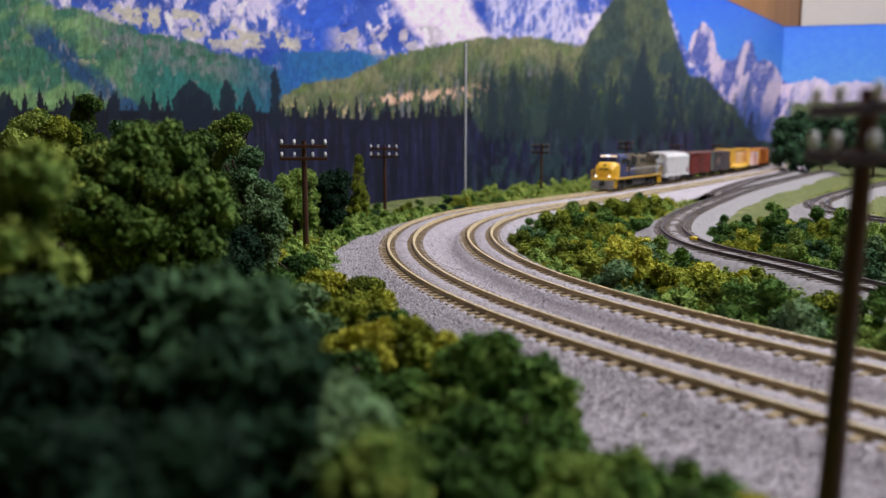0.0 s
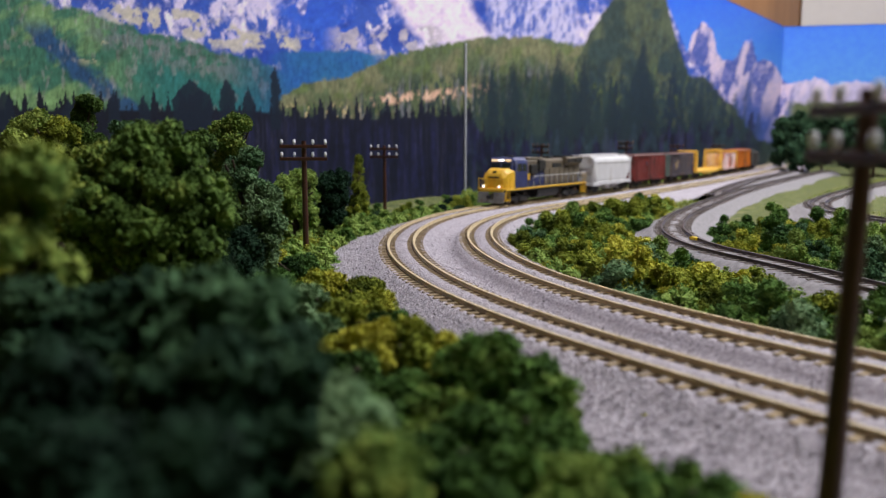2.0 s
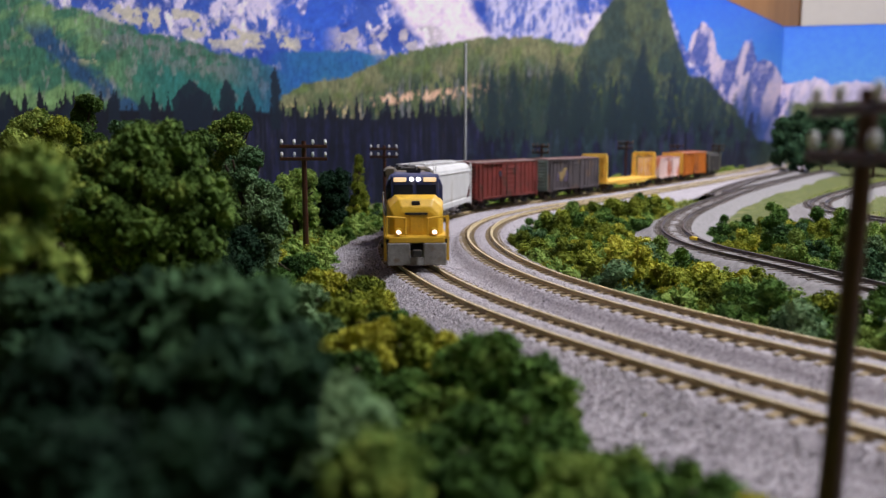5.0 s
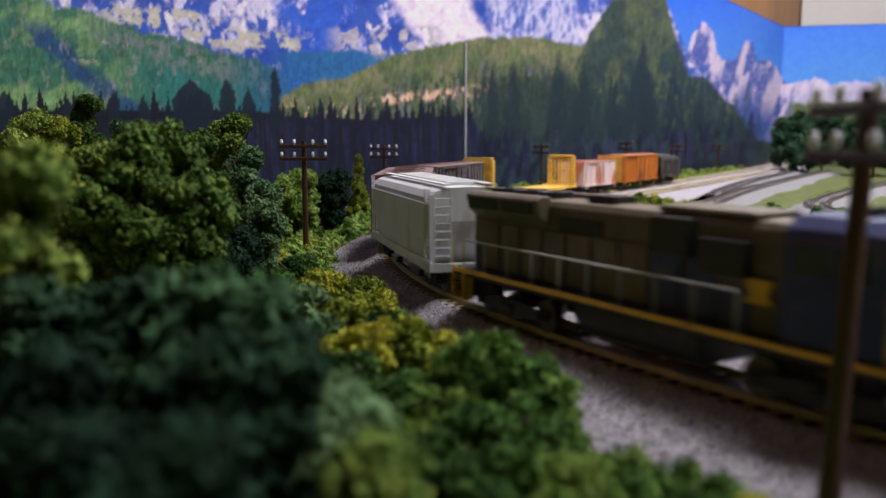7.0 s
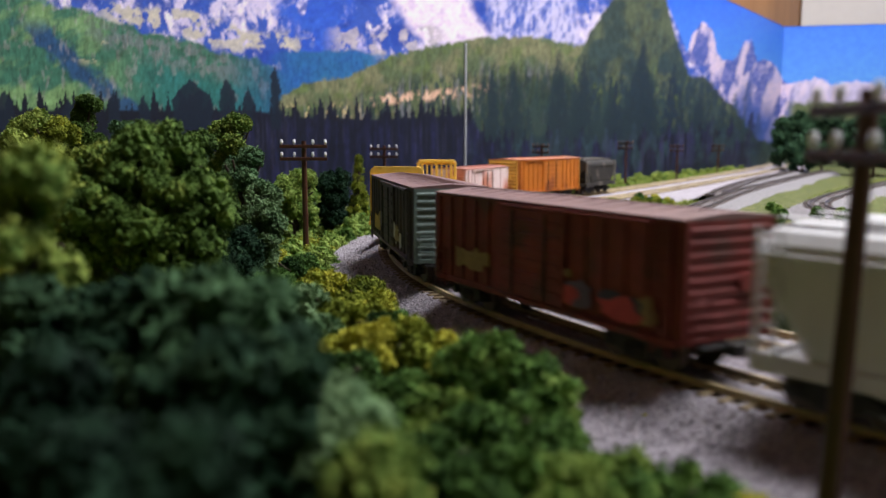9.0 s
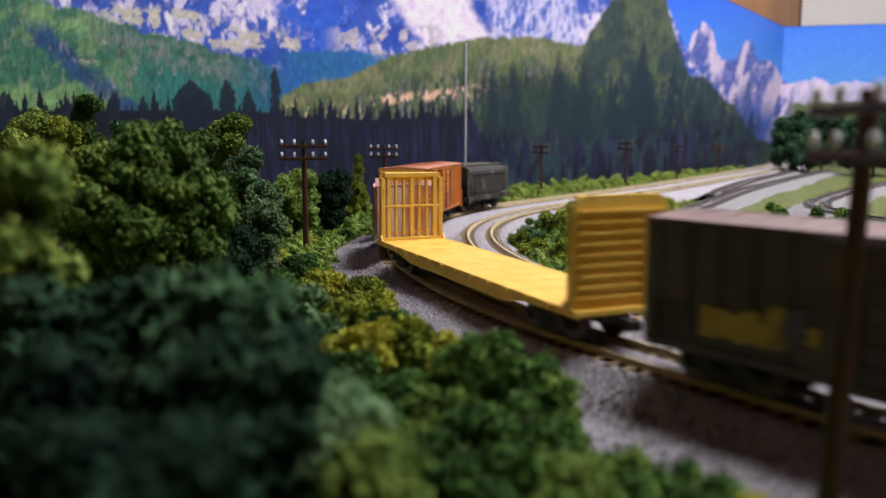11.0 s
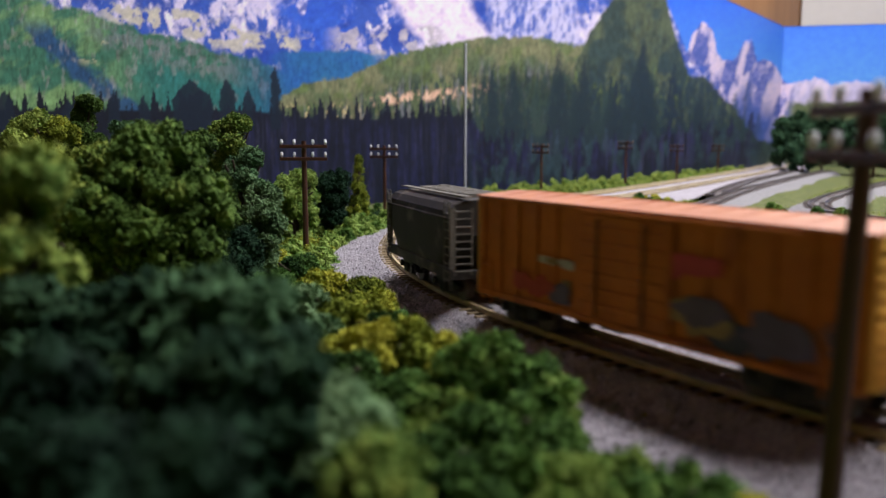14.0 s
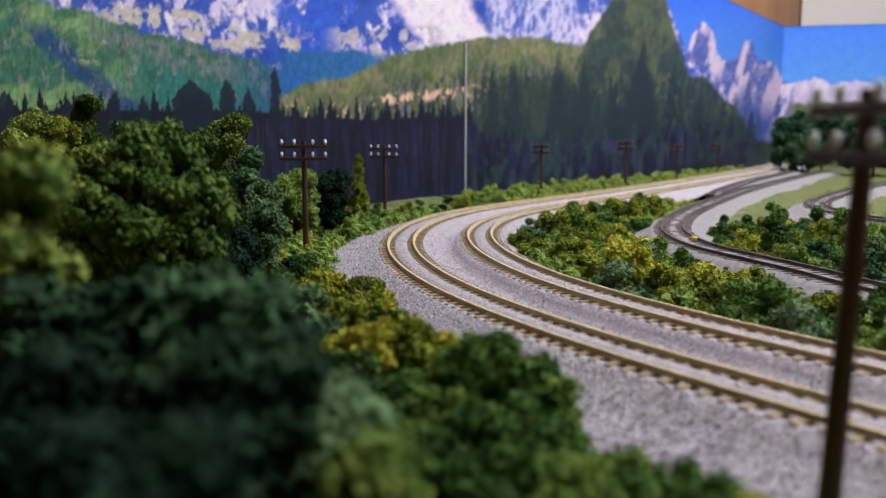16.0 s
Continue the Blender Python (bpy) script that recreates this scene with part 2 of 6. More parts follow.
def paint(u, v):
    """The print's colours by the camera's view columns and rows (u to the right, v down)."""
    def mix(col, new_col, k):
        return col * (1 - k[..., None]) + np.asarray(new_col) * k[..., None]

    def flat(*rgb):
        return np.broadcast_to(lin(*rgb), u.shape + (3,))
    n_mid, n_fine = fbm(u, v, 30, 2), fbm(u, v, 9, 3, 3)
    bite = fbm(u, v, 5, 4, 2)
    upright = fbm(u, v, 5, 52, 3, 0.8, 4.0)
    tufts = fbm(u, v, 6, 51, 3, 0.7, 1.6)
    warp = (fbm(u, v, 40, 61, 3) - 0.5) * 50
    # sky
    col = mix(flat(36, 92, 228), lin(88, 146, 242), smooth(v, -60, 190))
    # pale towers beside the corner and low hills on the next board
    ridge = np.interp(u, [1100, 1150, 1172, 1196, 1206, 1216, 1230, 1248, 1258, 1270, 1292, 1304, 1318, 1328, 1340, 1356, 1368, 1380, 1430, 1470, 1500, 1560, 1700], [-60, -20, 30, 76, 100, 62, 48, 56, 96, 112, 106, 82, 76, 112, 108, 114, 132, 150, 142, 152, 146, 158, 162]) + (n_fine - 0.5) * 12
    shade = fbm(u * 1.0 + v * 0.25, v, 15, 5, 5, 0.8, 2.6)
    rock = mix(flat(220, 194, 200), lin(80, 92, 156), smooth(shade, 0.40, 0.56))
    rock = mix(rock, lin(150, 140, 172), smooth(bite, 0.45, 0.8) * 0.5)
    rock = mix(rock, lin(58, 84, 150), smooth(v - ridge, 55, 100) * 0.8)
    rock = mix(rock, lin(214, 196, 202), smooth(u, 1385, 1400) * 0.7)
    col = mix(col, rock, smooth(v - ridge, -1.5, 2.5))
    # the great range: pink-white scree and rock with deep blue shade
    ridge = np.interp(u, [-300, 1000, 1040, 1085, 1120, 1160, 1190, 1215], [-900, -900, -100, -10, 0, 0, 60, 120])
    m = smooth(v - ridge, -2, 2) * (u < 1240)
    face = 0.6 * fbm(u + 0.5 * v + warp, v + warp * 0.5, 52, 6, 5, 0.7, 1.7) + 0.4 * fbm(u - 0.4 * v, v, 14, 62, 4, 0.7, 1.8)
    rock = mix(flat(52, 84, 164), lin(206, 190, 206), smooth(face, 0.45, 0.58))
    rock = mix(rock, lin(34, 66, 150), smooth(fbm(u + warp, v, 34, 7, 5), 0.50, 0.64) * 0.85)
    rock = mix(rock, lin(232, 214, 220), smooth(fbm(u, v, 11, 63, 4, 0.8, 1.6), 0.55, 0.72) * smooth(face, 0.42, 0.55))
    edge = 62 - np.abs((u - 762) - (v - 10) * 0.72) * 0.9 + (n_mid - 0.5) * 26
    rock = mix(rock, mix(flat(238, 214, 222), lin(212, 186, 202), smooth(n_fine, 0.5, 0.8)), smooth(edge, -6, 16) * smooth(v, 96, 74))
    bluff = smooth(92 - np.abs(u - 940) + (n_mid - 0.5) * 50, 0, 26)
    crag = 0.5 * fbm(u + v * 0.8, v, 24, 8, 5, 0.6, 2.0) + 0.5 * fbm(u, v, 8, 64, 3, 0.6, 1.8)
    rock = mix(rock, mix(mix(flat(196, 186, 206), lin(112, 122, 178), smooth(crag, 0.42, 0.58)), lin(62, 86, 160), smooth(crag, 0.56, 0.70)), bluff)
    gulf = smooth(np.minimum(78 - np.abs(u - 556 - v * 0.3), v + 80) + (n_mid - 0.5) * 60, 0, 40)
    rock = mix(rock, mix(flat(36, 74, 172), lin(56, 100, 190), n_fine), gulf * smooth(fbm(u + warp, v, 24, 21, 4), 0.66, 0.48))
    # tan outcrops over the slope's upper edge and right of the gulf
    speck = smooth(fbm(u, v, 17, 9, 5), 0.47, 0.60)
    belt = smooth(30 - np.abs(v - (26 + (u - 200) * 0.19)) + (n_mid - 0.5) * 44, 0, 18) * smooth(u, 150, 230) * smooth(u, 570, 520)
    rock = mix(rock, mix(flat(214, 200, 168), lin(170, 160, 150), n_fine), speck * belt)
    belt = smooth(32 - np.abs(v - 82) + (n_mid - 0.5) * 34, 0, 18) * smooth(u, 570, 620) * smooth(u, 810, 760)
    rock = mix(rock, mix(flat(204, 188, 180), lin(150, 142, 160), n_fine), speck * belt)
    col = mix(col, rock, m)
    # long green slope falling to the right
    ridge = np.interp(u, [-300, 0, 90, 200, 300, 400, 480, 560, 700], [-70, -22, 8, 40, 68, 94, 118, 170, 260]) + (n_mid - 0.5) * 24 + (n_fine - 0.5) * 10
    slope = mix(flat(58, 106, 80), lin(118, 150, 92), smooth(fbm(u + v, v, 44, 71, 4), 0.40, 0.66) * smooth(u, 300, 120))
    slope = mix(slope, lin(40, 112, 104), smooth(u, 200, 330) * smooth(v - ridge, 20, 70) * 0.75)
    slope = mix(slope, lin(112, 118, 112), smooth(34 - np.abs(v - ridge - 26), 0, 30) * smooth(u, 130, 220) * smooth(u, 470, 400) * smooth(n_fine, 0.3, 0.6) * 0.8)
    slope = mix(slope, lin(30, 62, 110), smooth(28 - np.abs(u - 80 - (v - 60) * 1.1) * 0.8 + (n_mid - 0.5) * 44, 0, 16) * smooth(v, 30, 70) * 0.8)
    slope = mix(slope, lin(186, 178, 134), smooth(fbm(u, v, 20, 12, 4), 0.57, 0.67) * smooth(34 - np.abs(u - 178), 0, 20) * smooth(40 - np.abs(v - 85), 0, 20))
    slope = mix(slope, lin(150, 140, 130), smooth(fbm(u, v, 12, 72, 3, 0.8, 1.8), 0.62, 0.74) * 0.4)
    slope = mix(slope, lin(34, 80, 130), smooth(u, 380, 500) * 0.55)
    slope = slope * (0.22 + 0.85 * tufts + 0.55 * upright)[..., None]
    col = mix(col, slope, smooth(v - ridge, -5, 6))
    # blue saddle
    m = smooth(v - (94 + 0.0006 * (u - 590) ** 2 + (n_mid - 0.5) * 14), -3, 5) * smooth(u, 470, 520) * smooth(u, 720, 650)
    col = mix(col, mix(flat(34, 80, 146), lin(46, 112, 142), n_mid) * (0.7 + 0.6 * tufts)[..., None], m)
    # warm green hill in the middle
    ridge = np.interp(u, [380, 470, 500, 540, 620, 680, 760, 850, 960, 1030, 1060, 1400], [600, 260, 176, 152, 138, 108, 88, 72, 72, 90, 98, 300]) + (n_fine - 0.5) * 14
    low = smooth(v - ridge, 22, 75)
    hill = mix(flat(92, 104, 68), lin(124, 122, 84), smooth(n_mid, 0.38, 0.66))
    hill = mix(hill, lin(104, 118, 62), smooth(fbm(u, v, 16, 73, 3), 0.5, 0.7) * 0.7)
    hill = mix(hill, lin(44, 60, 54), smooth(upright, 0.40, 0.60) * low)
    hill = mix(hill, lin(140, 132, 130), smooth(fbm(u, v, 6, 14, 3, 0.7, 7), 0.58, 0.70) * low * 0.6)
    hill = mix(hill, lin(222, 176, 140), smooth(fbm(u, v, 9, 15, 3, 0.8, 1.4), 0.50, 0.62) * smooth(14 - np.abs(v - 174 + (u - 730) * 0.1), 0, 10) * smooth(u, 640, 680) * smooth(u, 890, 850))
    hill = mix(hill, lin(214, 190, 128), smooth(fbm(u, v, 7, 74, 3, 0.8, 1.8), 0.60, 0.68) * smooth(20 - np.abs(v - 200), 0, 14) * smooth(u, 450, 480) * smooth(u, 660, 600))
    hill = mix(hill, lin(34, 52, 48), smooth(u, 820, 880) * smooth(v, 110, 160) * 0.85)
    hill = hill * (0.20 + 0.85 * tufts + 0.55 * upright)[..., None]
    col = mix(col, hill, smooth(v - ridge, -3, 4))
    # dark pointed hill with its long right flank
    ridge = np.interp(u, [960, 1000, 1012, 1040, 1075, 1110, 1130, 1160, 1185, 1210, 1240, 1290, 1340], [500, 300, 120, 58, 10, -24, -30, -14, 70, 135, 142, 190, 250]) + (n_fine - 0.5) * 16
    hill = mix(flat(54, 70, 62), lin(86, 94, 66), smooth(n_mid, 0.40, 0.68))
    hill = mix(hill, lin(98, 112, 58), smooth(fbm(u, v, 20, 16, 4, 0.6, 2.2), 0.48, 0.66) * smooth(v, 100, 150) * smooth(v, 200, 170))
    hill = mix(hill, lin(34, 50, 54), smooth(upright, 0.42, 0.62) * smooth(v, 80, 170))
    hill = hill * (0.18 + 0.80 * tufts + 0.55 * upright)[..., None]
    col = mix(col, hill, smooth(v - ridge, -4, 5))
    # standing spruces of the middle distance, growing taller to the right
    for seed, base, h, pitch, c_a, u0, u1 in ((30, 225, 80, 17, lin(46, 62, 54), 810, 1320), (31, 240, 125, 30, lin(32, 48, 48), 830, 1330), (32, 255, 165, 46, lin(26, 40, 48), 950, 1320), (33, 218, 46, 13, lin(46, 60, 50), 500, 860)):
        line = spires(u + (n_fine - 0.5) * 10, base, h, pitch, seed, 0.15)
        k = smooth(v - line, -3, 6) * smooth(u, u0, u0 + 40) * smooth(u, u1, u1 - 40) * smooth(upright + 0.3 * tufts, 0.34, 0.58)
        col = mix(col, c_a, k * 0.95)
    for c0, top, w in ((1130, 66, 40), (985, 88, 30), (1028, 84, 26), (905, 105, 30), (1232, 150, 34), (1080, 160, 34), (870, 130, 26), (1200, 165, 24)):
        reach = (v - top) * w / 190 * (0.75 + 0.6 * bite) - np.abs(u - c0 + (n_fine - 0.5) * 12)
        k = smooth(reach, -3, 5) * smooth(v, top - 2, top + 8)
        col = mix(col, lin(28, 42, 46) * 1.0, k * (0.95 - 0.5 * smooth(upright, 0.5, 0.8)))
    # the near dark wood, violet in its shade
    line = spires(u + (bite - 0.5) * 3, np.interp(u, [0, 450, 520, 660, 830, 860, 1000, 1200, 1400], [196, 196, 207, 212, 205, 250, 262, 235, 225]), 40, 13, 34, 0.19)
    stems = fbm(u, v, 7, 17, 3, 0.7, 9)
    wood = mix(flat(15, 19, 36), lin(30, 32, 60), smooth(stems, 0.40, 0.68) * smooth(v, 195, 235))
    wood = mix(wood, lin(42, 62, 64), smooth(u, 820, 860) * smooth(fbm(u, v, 16, 18, 4, 0.7, 1.6), 0.42, 0.62) * 0.85)
    wood = mix(wood, lin(50, 47, 80), smooth(u, 1040, 1090) * smooth(u, 1250, 1200) * smooth(stems, 0.45, 0.65) * 0.7)
    wood = mix(wood, lin(86, 82, 108), smooth(fbm(u, v, 6, 19, 2, 0.6, 14), 0.62, 0.74) * smooth(v, 190, 240) * 0.16)
    wood = mix(wood, lin(10, 16, 30), smooth(u, 480, 240) * 0.9)
    wood = wood * (0.40 + 0.9 * tufts)[..., None]
    col = mix(col, wood, smooth(v - line, -2, 3) * smooth(u, 1360, 1310))
    for c0, top, w, wide in ((345, 142, 60, 21), (408, 142, 34, 15), (492, 118, 22, 9), (445, 152, 20, 9), (210, 160, 30, 11), (362, 158, 60, 20), (20, 160, 40, 14), (325, 160, 40, 14), (130, 172, 26, 12), (262, 168, 26, 10)):
        reach = np.minimum((v - top) * w / 60 * (0.7 + 0.7 * bite), wide) - np.abs(u - c0 + (n_fine - 0.5) * 8)
        col = mix(col, lin(14, 26, 40), smooth(reach, -1, 2) * smooth(v, top - 2, top + 3) * (v < 230) * 0.95)
    # green valley floor beyond the corner
    col = mix(col, lin(92, 100, 62) * 1.0, smooth(v - (178 + (n_fine - 0.5) * 14), 0, 10) * smooth(u, 1375, 1400))
    return col * (0.84 + 0.32 * bite)[..., None]


# the camera's focal length, middle column and horizon row in pixels
F_VIEW, U_MID, V_EYE = 1430.0, 784.0, 248.5


def mural_mat():
    m = bpy.data.materials.new("mural_print")
    nt, N, L, P = nodes_of(m)
    at = N.new("ShaderNodeVertexColor")
    at.layer_name = "print"
    n = N.new("ShaderNodeTexNoise")
    n.inputs["Scale"].default_value = 700
    mx = N.new("ShaderNodeMixRGB")
    mx.blend_type = "MULTIPLY"
    mx.inputs[0].default_value = 0.25
    L.new(at.outputs[0], mx.inputs[1])
    L.new(n.outputs["Fac"], mx.inputs[2])
    L.new(mx.outputs[0], P.inputs["Base Color"])
    P.inputs["Roughness"].default_value = 0.55
    P.inputs["Specular IOR Level"].default_value = 0.3
    return m


M_MURAL = mural_mat()


def board(name, p0, direction, us, gain, label):
    """A backdrop board with its printed face, fitted to the camera's view; us: view columns."""
    n_low, n_up = 165, 8
    side = (us - U_MID) / F_VIEW
    # depth from the camera to the board, view column by view column
    d = (p0.y * direction.x - p0.x * direction.y) / (direction.x - side * direction.y)
    x, y = side * d, d
    top_seen = np.minimum(BOARD_TOP, EYE_Z + 262 * d / F_VIEW)
    w = np.linspace(0, 1, n_low)
    z = -0.005 + (top_seen[:, None] + 0.005) * w[None, :]
    up = top_seen[:, None] + (BOARD_TOP - top_seen)[:, None] * (np.linspace(0, 1, n_up + 1)[1:])[None, :]
    z = np.concatenate([z, up], 1)
    u = np.repeat(us[:, None], z.shape[1], 1)
    v = V_EYE - (z - EYE_Z) / d[:, None] * F_VIEW
    col = np.clip(paint(u, v) * gain, 0, 0.9)
    nu, nz = z.shape
    verts = np.stack([np.repeat(x[:, None], nz, 1), np.repeat(y[:, None], nz, 1), z], 2).reshape(-1, 3)
    idx = np.arange(nu * nz).reshape(nu, nz)
    faces = np.stack([idx[:-1, :-1], idx[1:, :-1], idx[1:, 1:], idx[:-1, 1:]], 2).reshape(-1, 4)
    ob = link_mesh(name, verts, faces, M_MURAL)
    ca = ob.data.color_attributes.new("print", "FLOAT_COLOR", "POINT")
    rgba = np.concatenate([col.reshape(-1, 3), np.ones((nu * nz, 1))], 1).astype(np.float32)
    ca.data.foreach_set("color", rgba.ravel())
    so = ob.modifiers.new("thick", "SOLIDIFY")
    so.thickness, so.offset = 0.004, -1
    return tagged(ob, label, "backdrop", kind="structure")


U_CORNER = U_MID + F_VIEW * CORNER.x / CORNER.y
MURAL_GAIN = np.array([1.19, 1.23, 1.44])
board("backdrop", CORNER, WD, np.concatenate([np.linspace(-900, -14, 60), np.linspace(-12, U_CORNER - 0.2, 580)]), MURAL_GAIN, "printed mountain and forest mural on a backdrop board")
board("backdrop", CORNER, RD, np.concatenate([np.linspace(U_CORNER + 0.2, 1580, 100), np.linspace(1590, 2300, 40)]), MURAL_GAIN, "printed blue sky and distant hills backdrop board")


def on_board(u, out=0.0):
    """The place on the long board in the camera's view column u, out metres before it."""
    side = (u - U_MID) / F_VIEW
    d = (CORNER.y * WD.x - CORNER.x * WD.y) / (WD.x - side * WD.y)
    return Vector((side * d, d, 0)) - LW * out


# the joint strip between two sheets of the print
q = on_board(822, 0.0012)
bm = bmesh.new()
put_box(bm, -0.0014, 0.0014, -0.0008, 0.0008, 0, 0.205)
strip = part("seam_strip", bm, mat("seam_grey", (0.42, 0.42, 0.46), None, 80, 0.6))
strip.matrix_basis = Matrix.Translation(q) @ Matrix.Rotation(WALL_A, 4, "Z")
tagged(strip, "thin pale grey joint strip on the printed backdrop", "trim", kind="structure")


# ---- ground of the layout ----
def dist_line(x, y):
    """Signed distance to the main line (left of its run positive), on arrays."""
    best, sign = np.full(x.shape, 1e9), np.zeros(x.shape)
    for i in range(0, len(_s), 6):
        dx, dy = x - _x[i], y - _y[i]
        d2 = dx * dx + dy * dy
        k = d2 < best
        best = np.where(k, d2, best)
        sign = np.where(k, -math.sin(_th[i]) * dx + math.cos(_th[i]) * dy, sign)
    return np.sqrt(best) * np.sign(sign)


def ground_height(x, y, d=None):
    d = dist_line(x, y) if d is None else d
    hills = 0.006 * (fbm(x * 1000, y * 1000, 120, 41, 3) - 0.5)
    left = smooth(-d, 0.06, 0.30) * 0.012
    return (hills + left) * smooth(np.abs(d - 0.027), 0.06, 0.12) - 0.0005


gx, gy = np.meshgrid(np.arange(-0.75, 3.5, 0.018), np.arange(-2.0, 3.5, 0.018), indexing="ij")
gd = dist_line(gx, gy)
gz = ground_height(gx, gy, gd)
gv = np.stack([gx, gy, gz], 2).reshape(-1, 3)
gi = np.arange(gx.size).reshape(gx.shape)
gf = np.stack([gi[:-1, :-1], gi[1:, :-1], gi[1:, 1:], gi[:-1, 1:]], 2).reshape(-1, 4)
ground = tagged(link_mesh("ground", gv, gf, M_SOIL, smooth=True), "green and yellow scatter turf on the model layout", "ground", kind="structure")


def spline(points, step=0.006):
    """An even polyline with headings through a few points (Catmull-Rom)."""
    p = [Vector((*q, 0)) for q in points]
    p = [p[0] * 2 - p[1]] + p + [p[-1] * 2 - p[-2]]
    out = []
    for i in range(1, len(p) - 2):
        a, b, c, d = p[i - 1:i + 3]
        for j in range(60):
            t = j / 60
            out.append(0.5 * (2 * b + (c - a) * t + (2 * a - 5 * b + 4 * c - d) * t * t + (3 * b - a - 3 * c + d) * t ** 3))
    out = np.array([(q.x, q.y) for q in out])
    seg = np.concatenate([[0], np.cumsum(np.hypot(*np.diff(out, axis=0).T))])
    s = np.arange(0, seg[-1], step)
    x, y = np.interp(s, seg, out[:, 0]), np.interp(s, seg, out[:, 1])
    th = np.unwrap(np.arctan2(np.gradient(y), np.gradient(x)))
    return x, y, th


def sweep(name, x, y, th, profile, material, closed=True, jitter=0.0, seed=0, smooth_it=True):
    """Pull a profile of (offset to the left, height) along a line."""
    pr = np.array(profile)
    rng = np.random.RandomState(seed)
    n, m = len(x), len(pr)
    X = x[:, None] - np.sin(th)[:, None] * pr[None, :, 0]
    Y = y[:, None] + np.cos(th)[:, None] * pr[None, :, 0]
    Z = np.repeat(pr[None, :, 1], n, 0)
    if jitter:
        Z = Z + (rng.rand(n, m) - 0.5) * jitter
        e = (rng.rand(n, m) - 0.5) * jitter * 6
        e[:, 1:-1] *= 0.2
        X, Y = X - np.sin(th)[:, None] * e, Y + np.cos(th)[:, None] * e
    idx = np.arange(n * m).reshape(n, m)
    f = np.stack([idx[:-1, :-1], idx[1:, :-1], idx[1:, 1:], idx[:-1, 1:]], 2).reshape(-1, 4).tolist()
    if closed:
        f += np.stack([idx[:-1, -1], idx[1:, -1], idx[1:, 0], idx[:-1, 0]], 1).tolist()
        f += [idx[0].tolist()[::-1], idx[-1].tolist()]
    ob = link_mesh(name, np.stack([X, Y, Z], 2).reshape(-1, 3), f, material, smooth=smooth_it)
    return ob


RAIL_H = 0.0019
RAIL = [(-0.00095, 0.0), (0.00095, 0.0), (0.00095, 0.0003), (0.0004, 0.0006), (0.0004, 0.0013), (0.0006, 0.0015), (0.0006, RAIL_H), (-0.0006, RAIL_H), (-0.0006, 0.0015), (-0.0004, 0.0013), (-0.0004, 0.0006), (-0.00095, 0.0003)]


def rail_profile(off, base):
    return [(off + a, base + b) for a, b in RAIL][::-1]


def lay_track(name, x, y, th, label, m_rail, m_tie, bed_top, near):
    """Two rails and their ties under one thing; ties inside near() are single parts."""
    top = empty(name)
    tagged(top, label, "railway track", kind="structure")
    base = bed_top + 0.0009
    for side in (-1, 1):
        r = sweep("rail", x, y, th, rail_profile(side * GAUGE / 2, base), m_rail, smooth_it=False)
        r.parent = top
    seg = np.concatenate([[0], np.cumsum(np.hypot(np.diff(x), np.diff(y)))])
    bm = bmesh.new()
    put_box(bm, -0.0013, 0.0013, -0.0145, 0.0145, -0.0012, 0.0009, 0.0002)
    me = bpy.data.meshes.new("tie")
    bm.to_mesh(me)
    bm.free()
    me.materials.append(m_tie)
    rest_v, rest_f = [], []
    rng = random.Random(5)
    singles = 0
    for s in np.arange(0.002, seg[-1], 0.0068):
        tx, ty, ta = np.interp(s, seg, x), np.interp(s, seg, y), np.interp(s, seg, th) + rng.uniform(-0.03, 0.03)
        if near(tx, ty) and singles < 290:
            ob = new("tie", me)
            ob.parent = top
            ob.matrix_basis = Matrix.Translation((tx, ty, bed_top)) @ Matrix.Rotation(ta, 4, "Z")
            singles += 1
        else:
            c, sn = math.cos(ta), math.sin(ta)
            k = len(rest_v)
            for zz in (-0.001, 0.0009):
                for a, b in ((-0.0013, -0.0145), (0.0013, -0.0145), (0.0013, 0.0145), (-0.0013, 0.0145)):
                    rest_v.append((tx + a * c - b * sn, ty + a * sn + b * c, bed_top + zz))
            rest_f += [(k, k + 1, k + 5, k + 4), (k + 1, k + 2, k + 6, k + 5), (k + 2, k + 3, k + 7, k + 6), (k + 3, k, k + 4, k + 7), (k + 4, k + 5, k + 6, k + 7)]
    if rest_v:
        tagged(link_mesh("ties", rest_v, rest_f, m_tie, top), kind="stuff")
    return top


BED = RAIL_TOP - RAIL_H - 0.0009
i0, i1 = int(np.searchsorted(_s, -2.4)), int(np.searchsorted(_s, 1.6))
mx_, my_, mth = _x[i0:i1], _y[i0:i1], _th[i0:i1]
half_bed = [(0.0036, BED + 0.0011), (0.0047, BED - 0.0007), (0.0114, BED - 0.0008), (0.0126, BED + 0.0006), (0.0152, BED + 0.0003)]
bed_profile = [(-0.052, -0.004), (-0.046, 0.0006), (-0.034, 0.0022), (-0.024, 0.0044), (-0.0185, 0.0075)] + [(-a, b) for a, b in half_bed[::-1]] + [(0.0, BED + 0.0011)] + half_bed + [(0.0200, 0.0064), (0.0265, 0.0044), (0.0330, 0.0038), (0.0360, 0.0070)] + [(TRACK_GAP - a, b) for a, b in half_bed[::-1]] + [(TRACK_GAP, BED + 0.0011)] + [(TRACK_GAP + a, b) for a, b in half_bed] + [(0.0725, 0.0054), (0.079, 0.003), (0.092, 0.0008), (0.098, -0.004)]
bed = tagged(sweep("ballast_bed", mx_, my_, mth, bed_profile, M_BALLAST, closed=False, jitter=0.0005, seed=3), "lilac-grey crushed stone ballast under two curved tracks", "ballast", kind="structure")
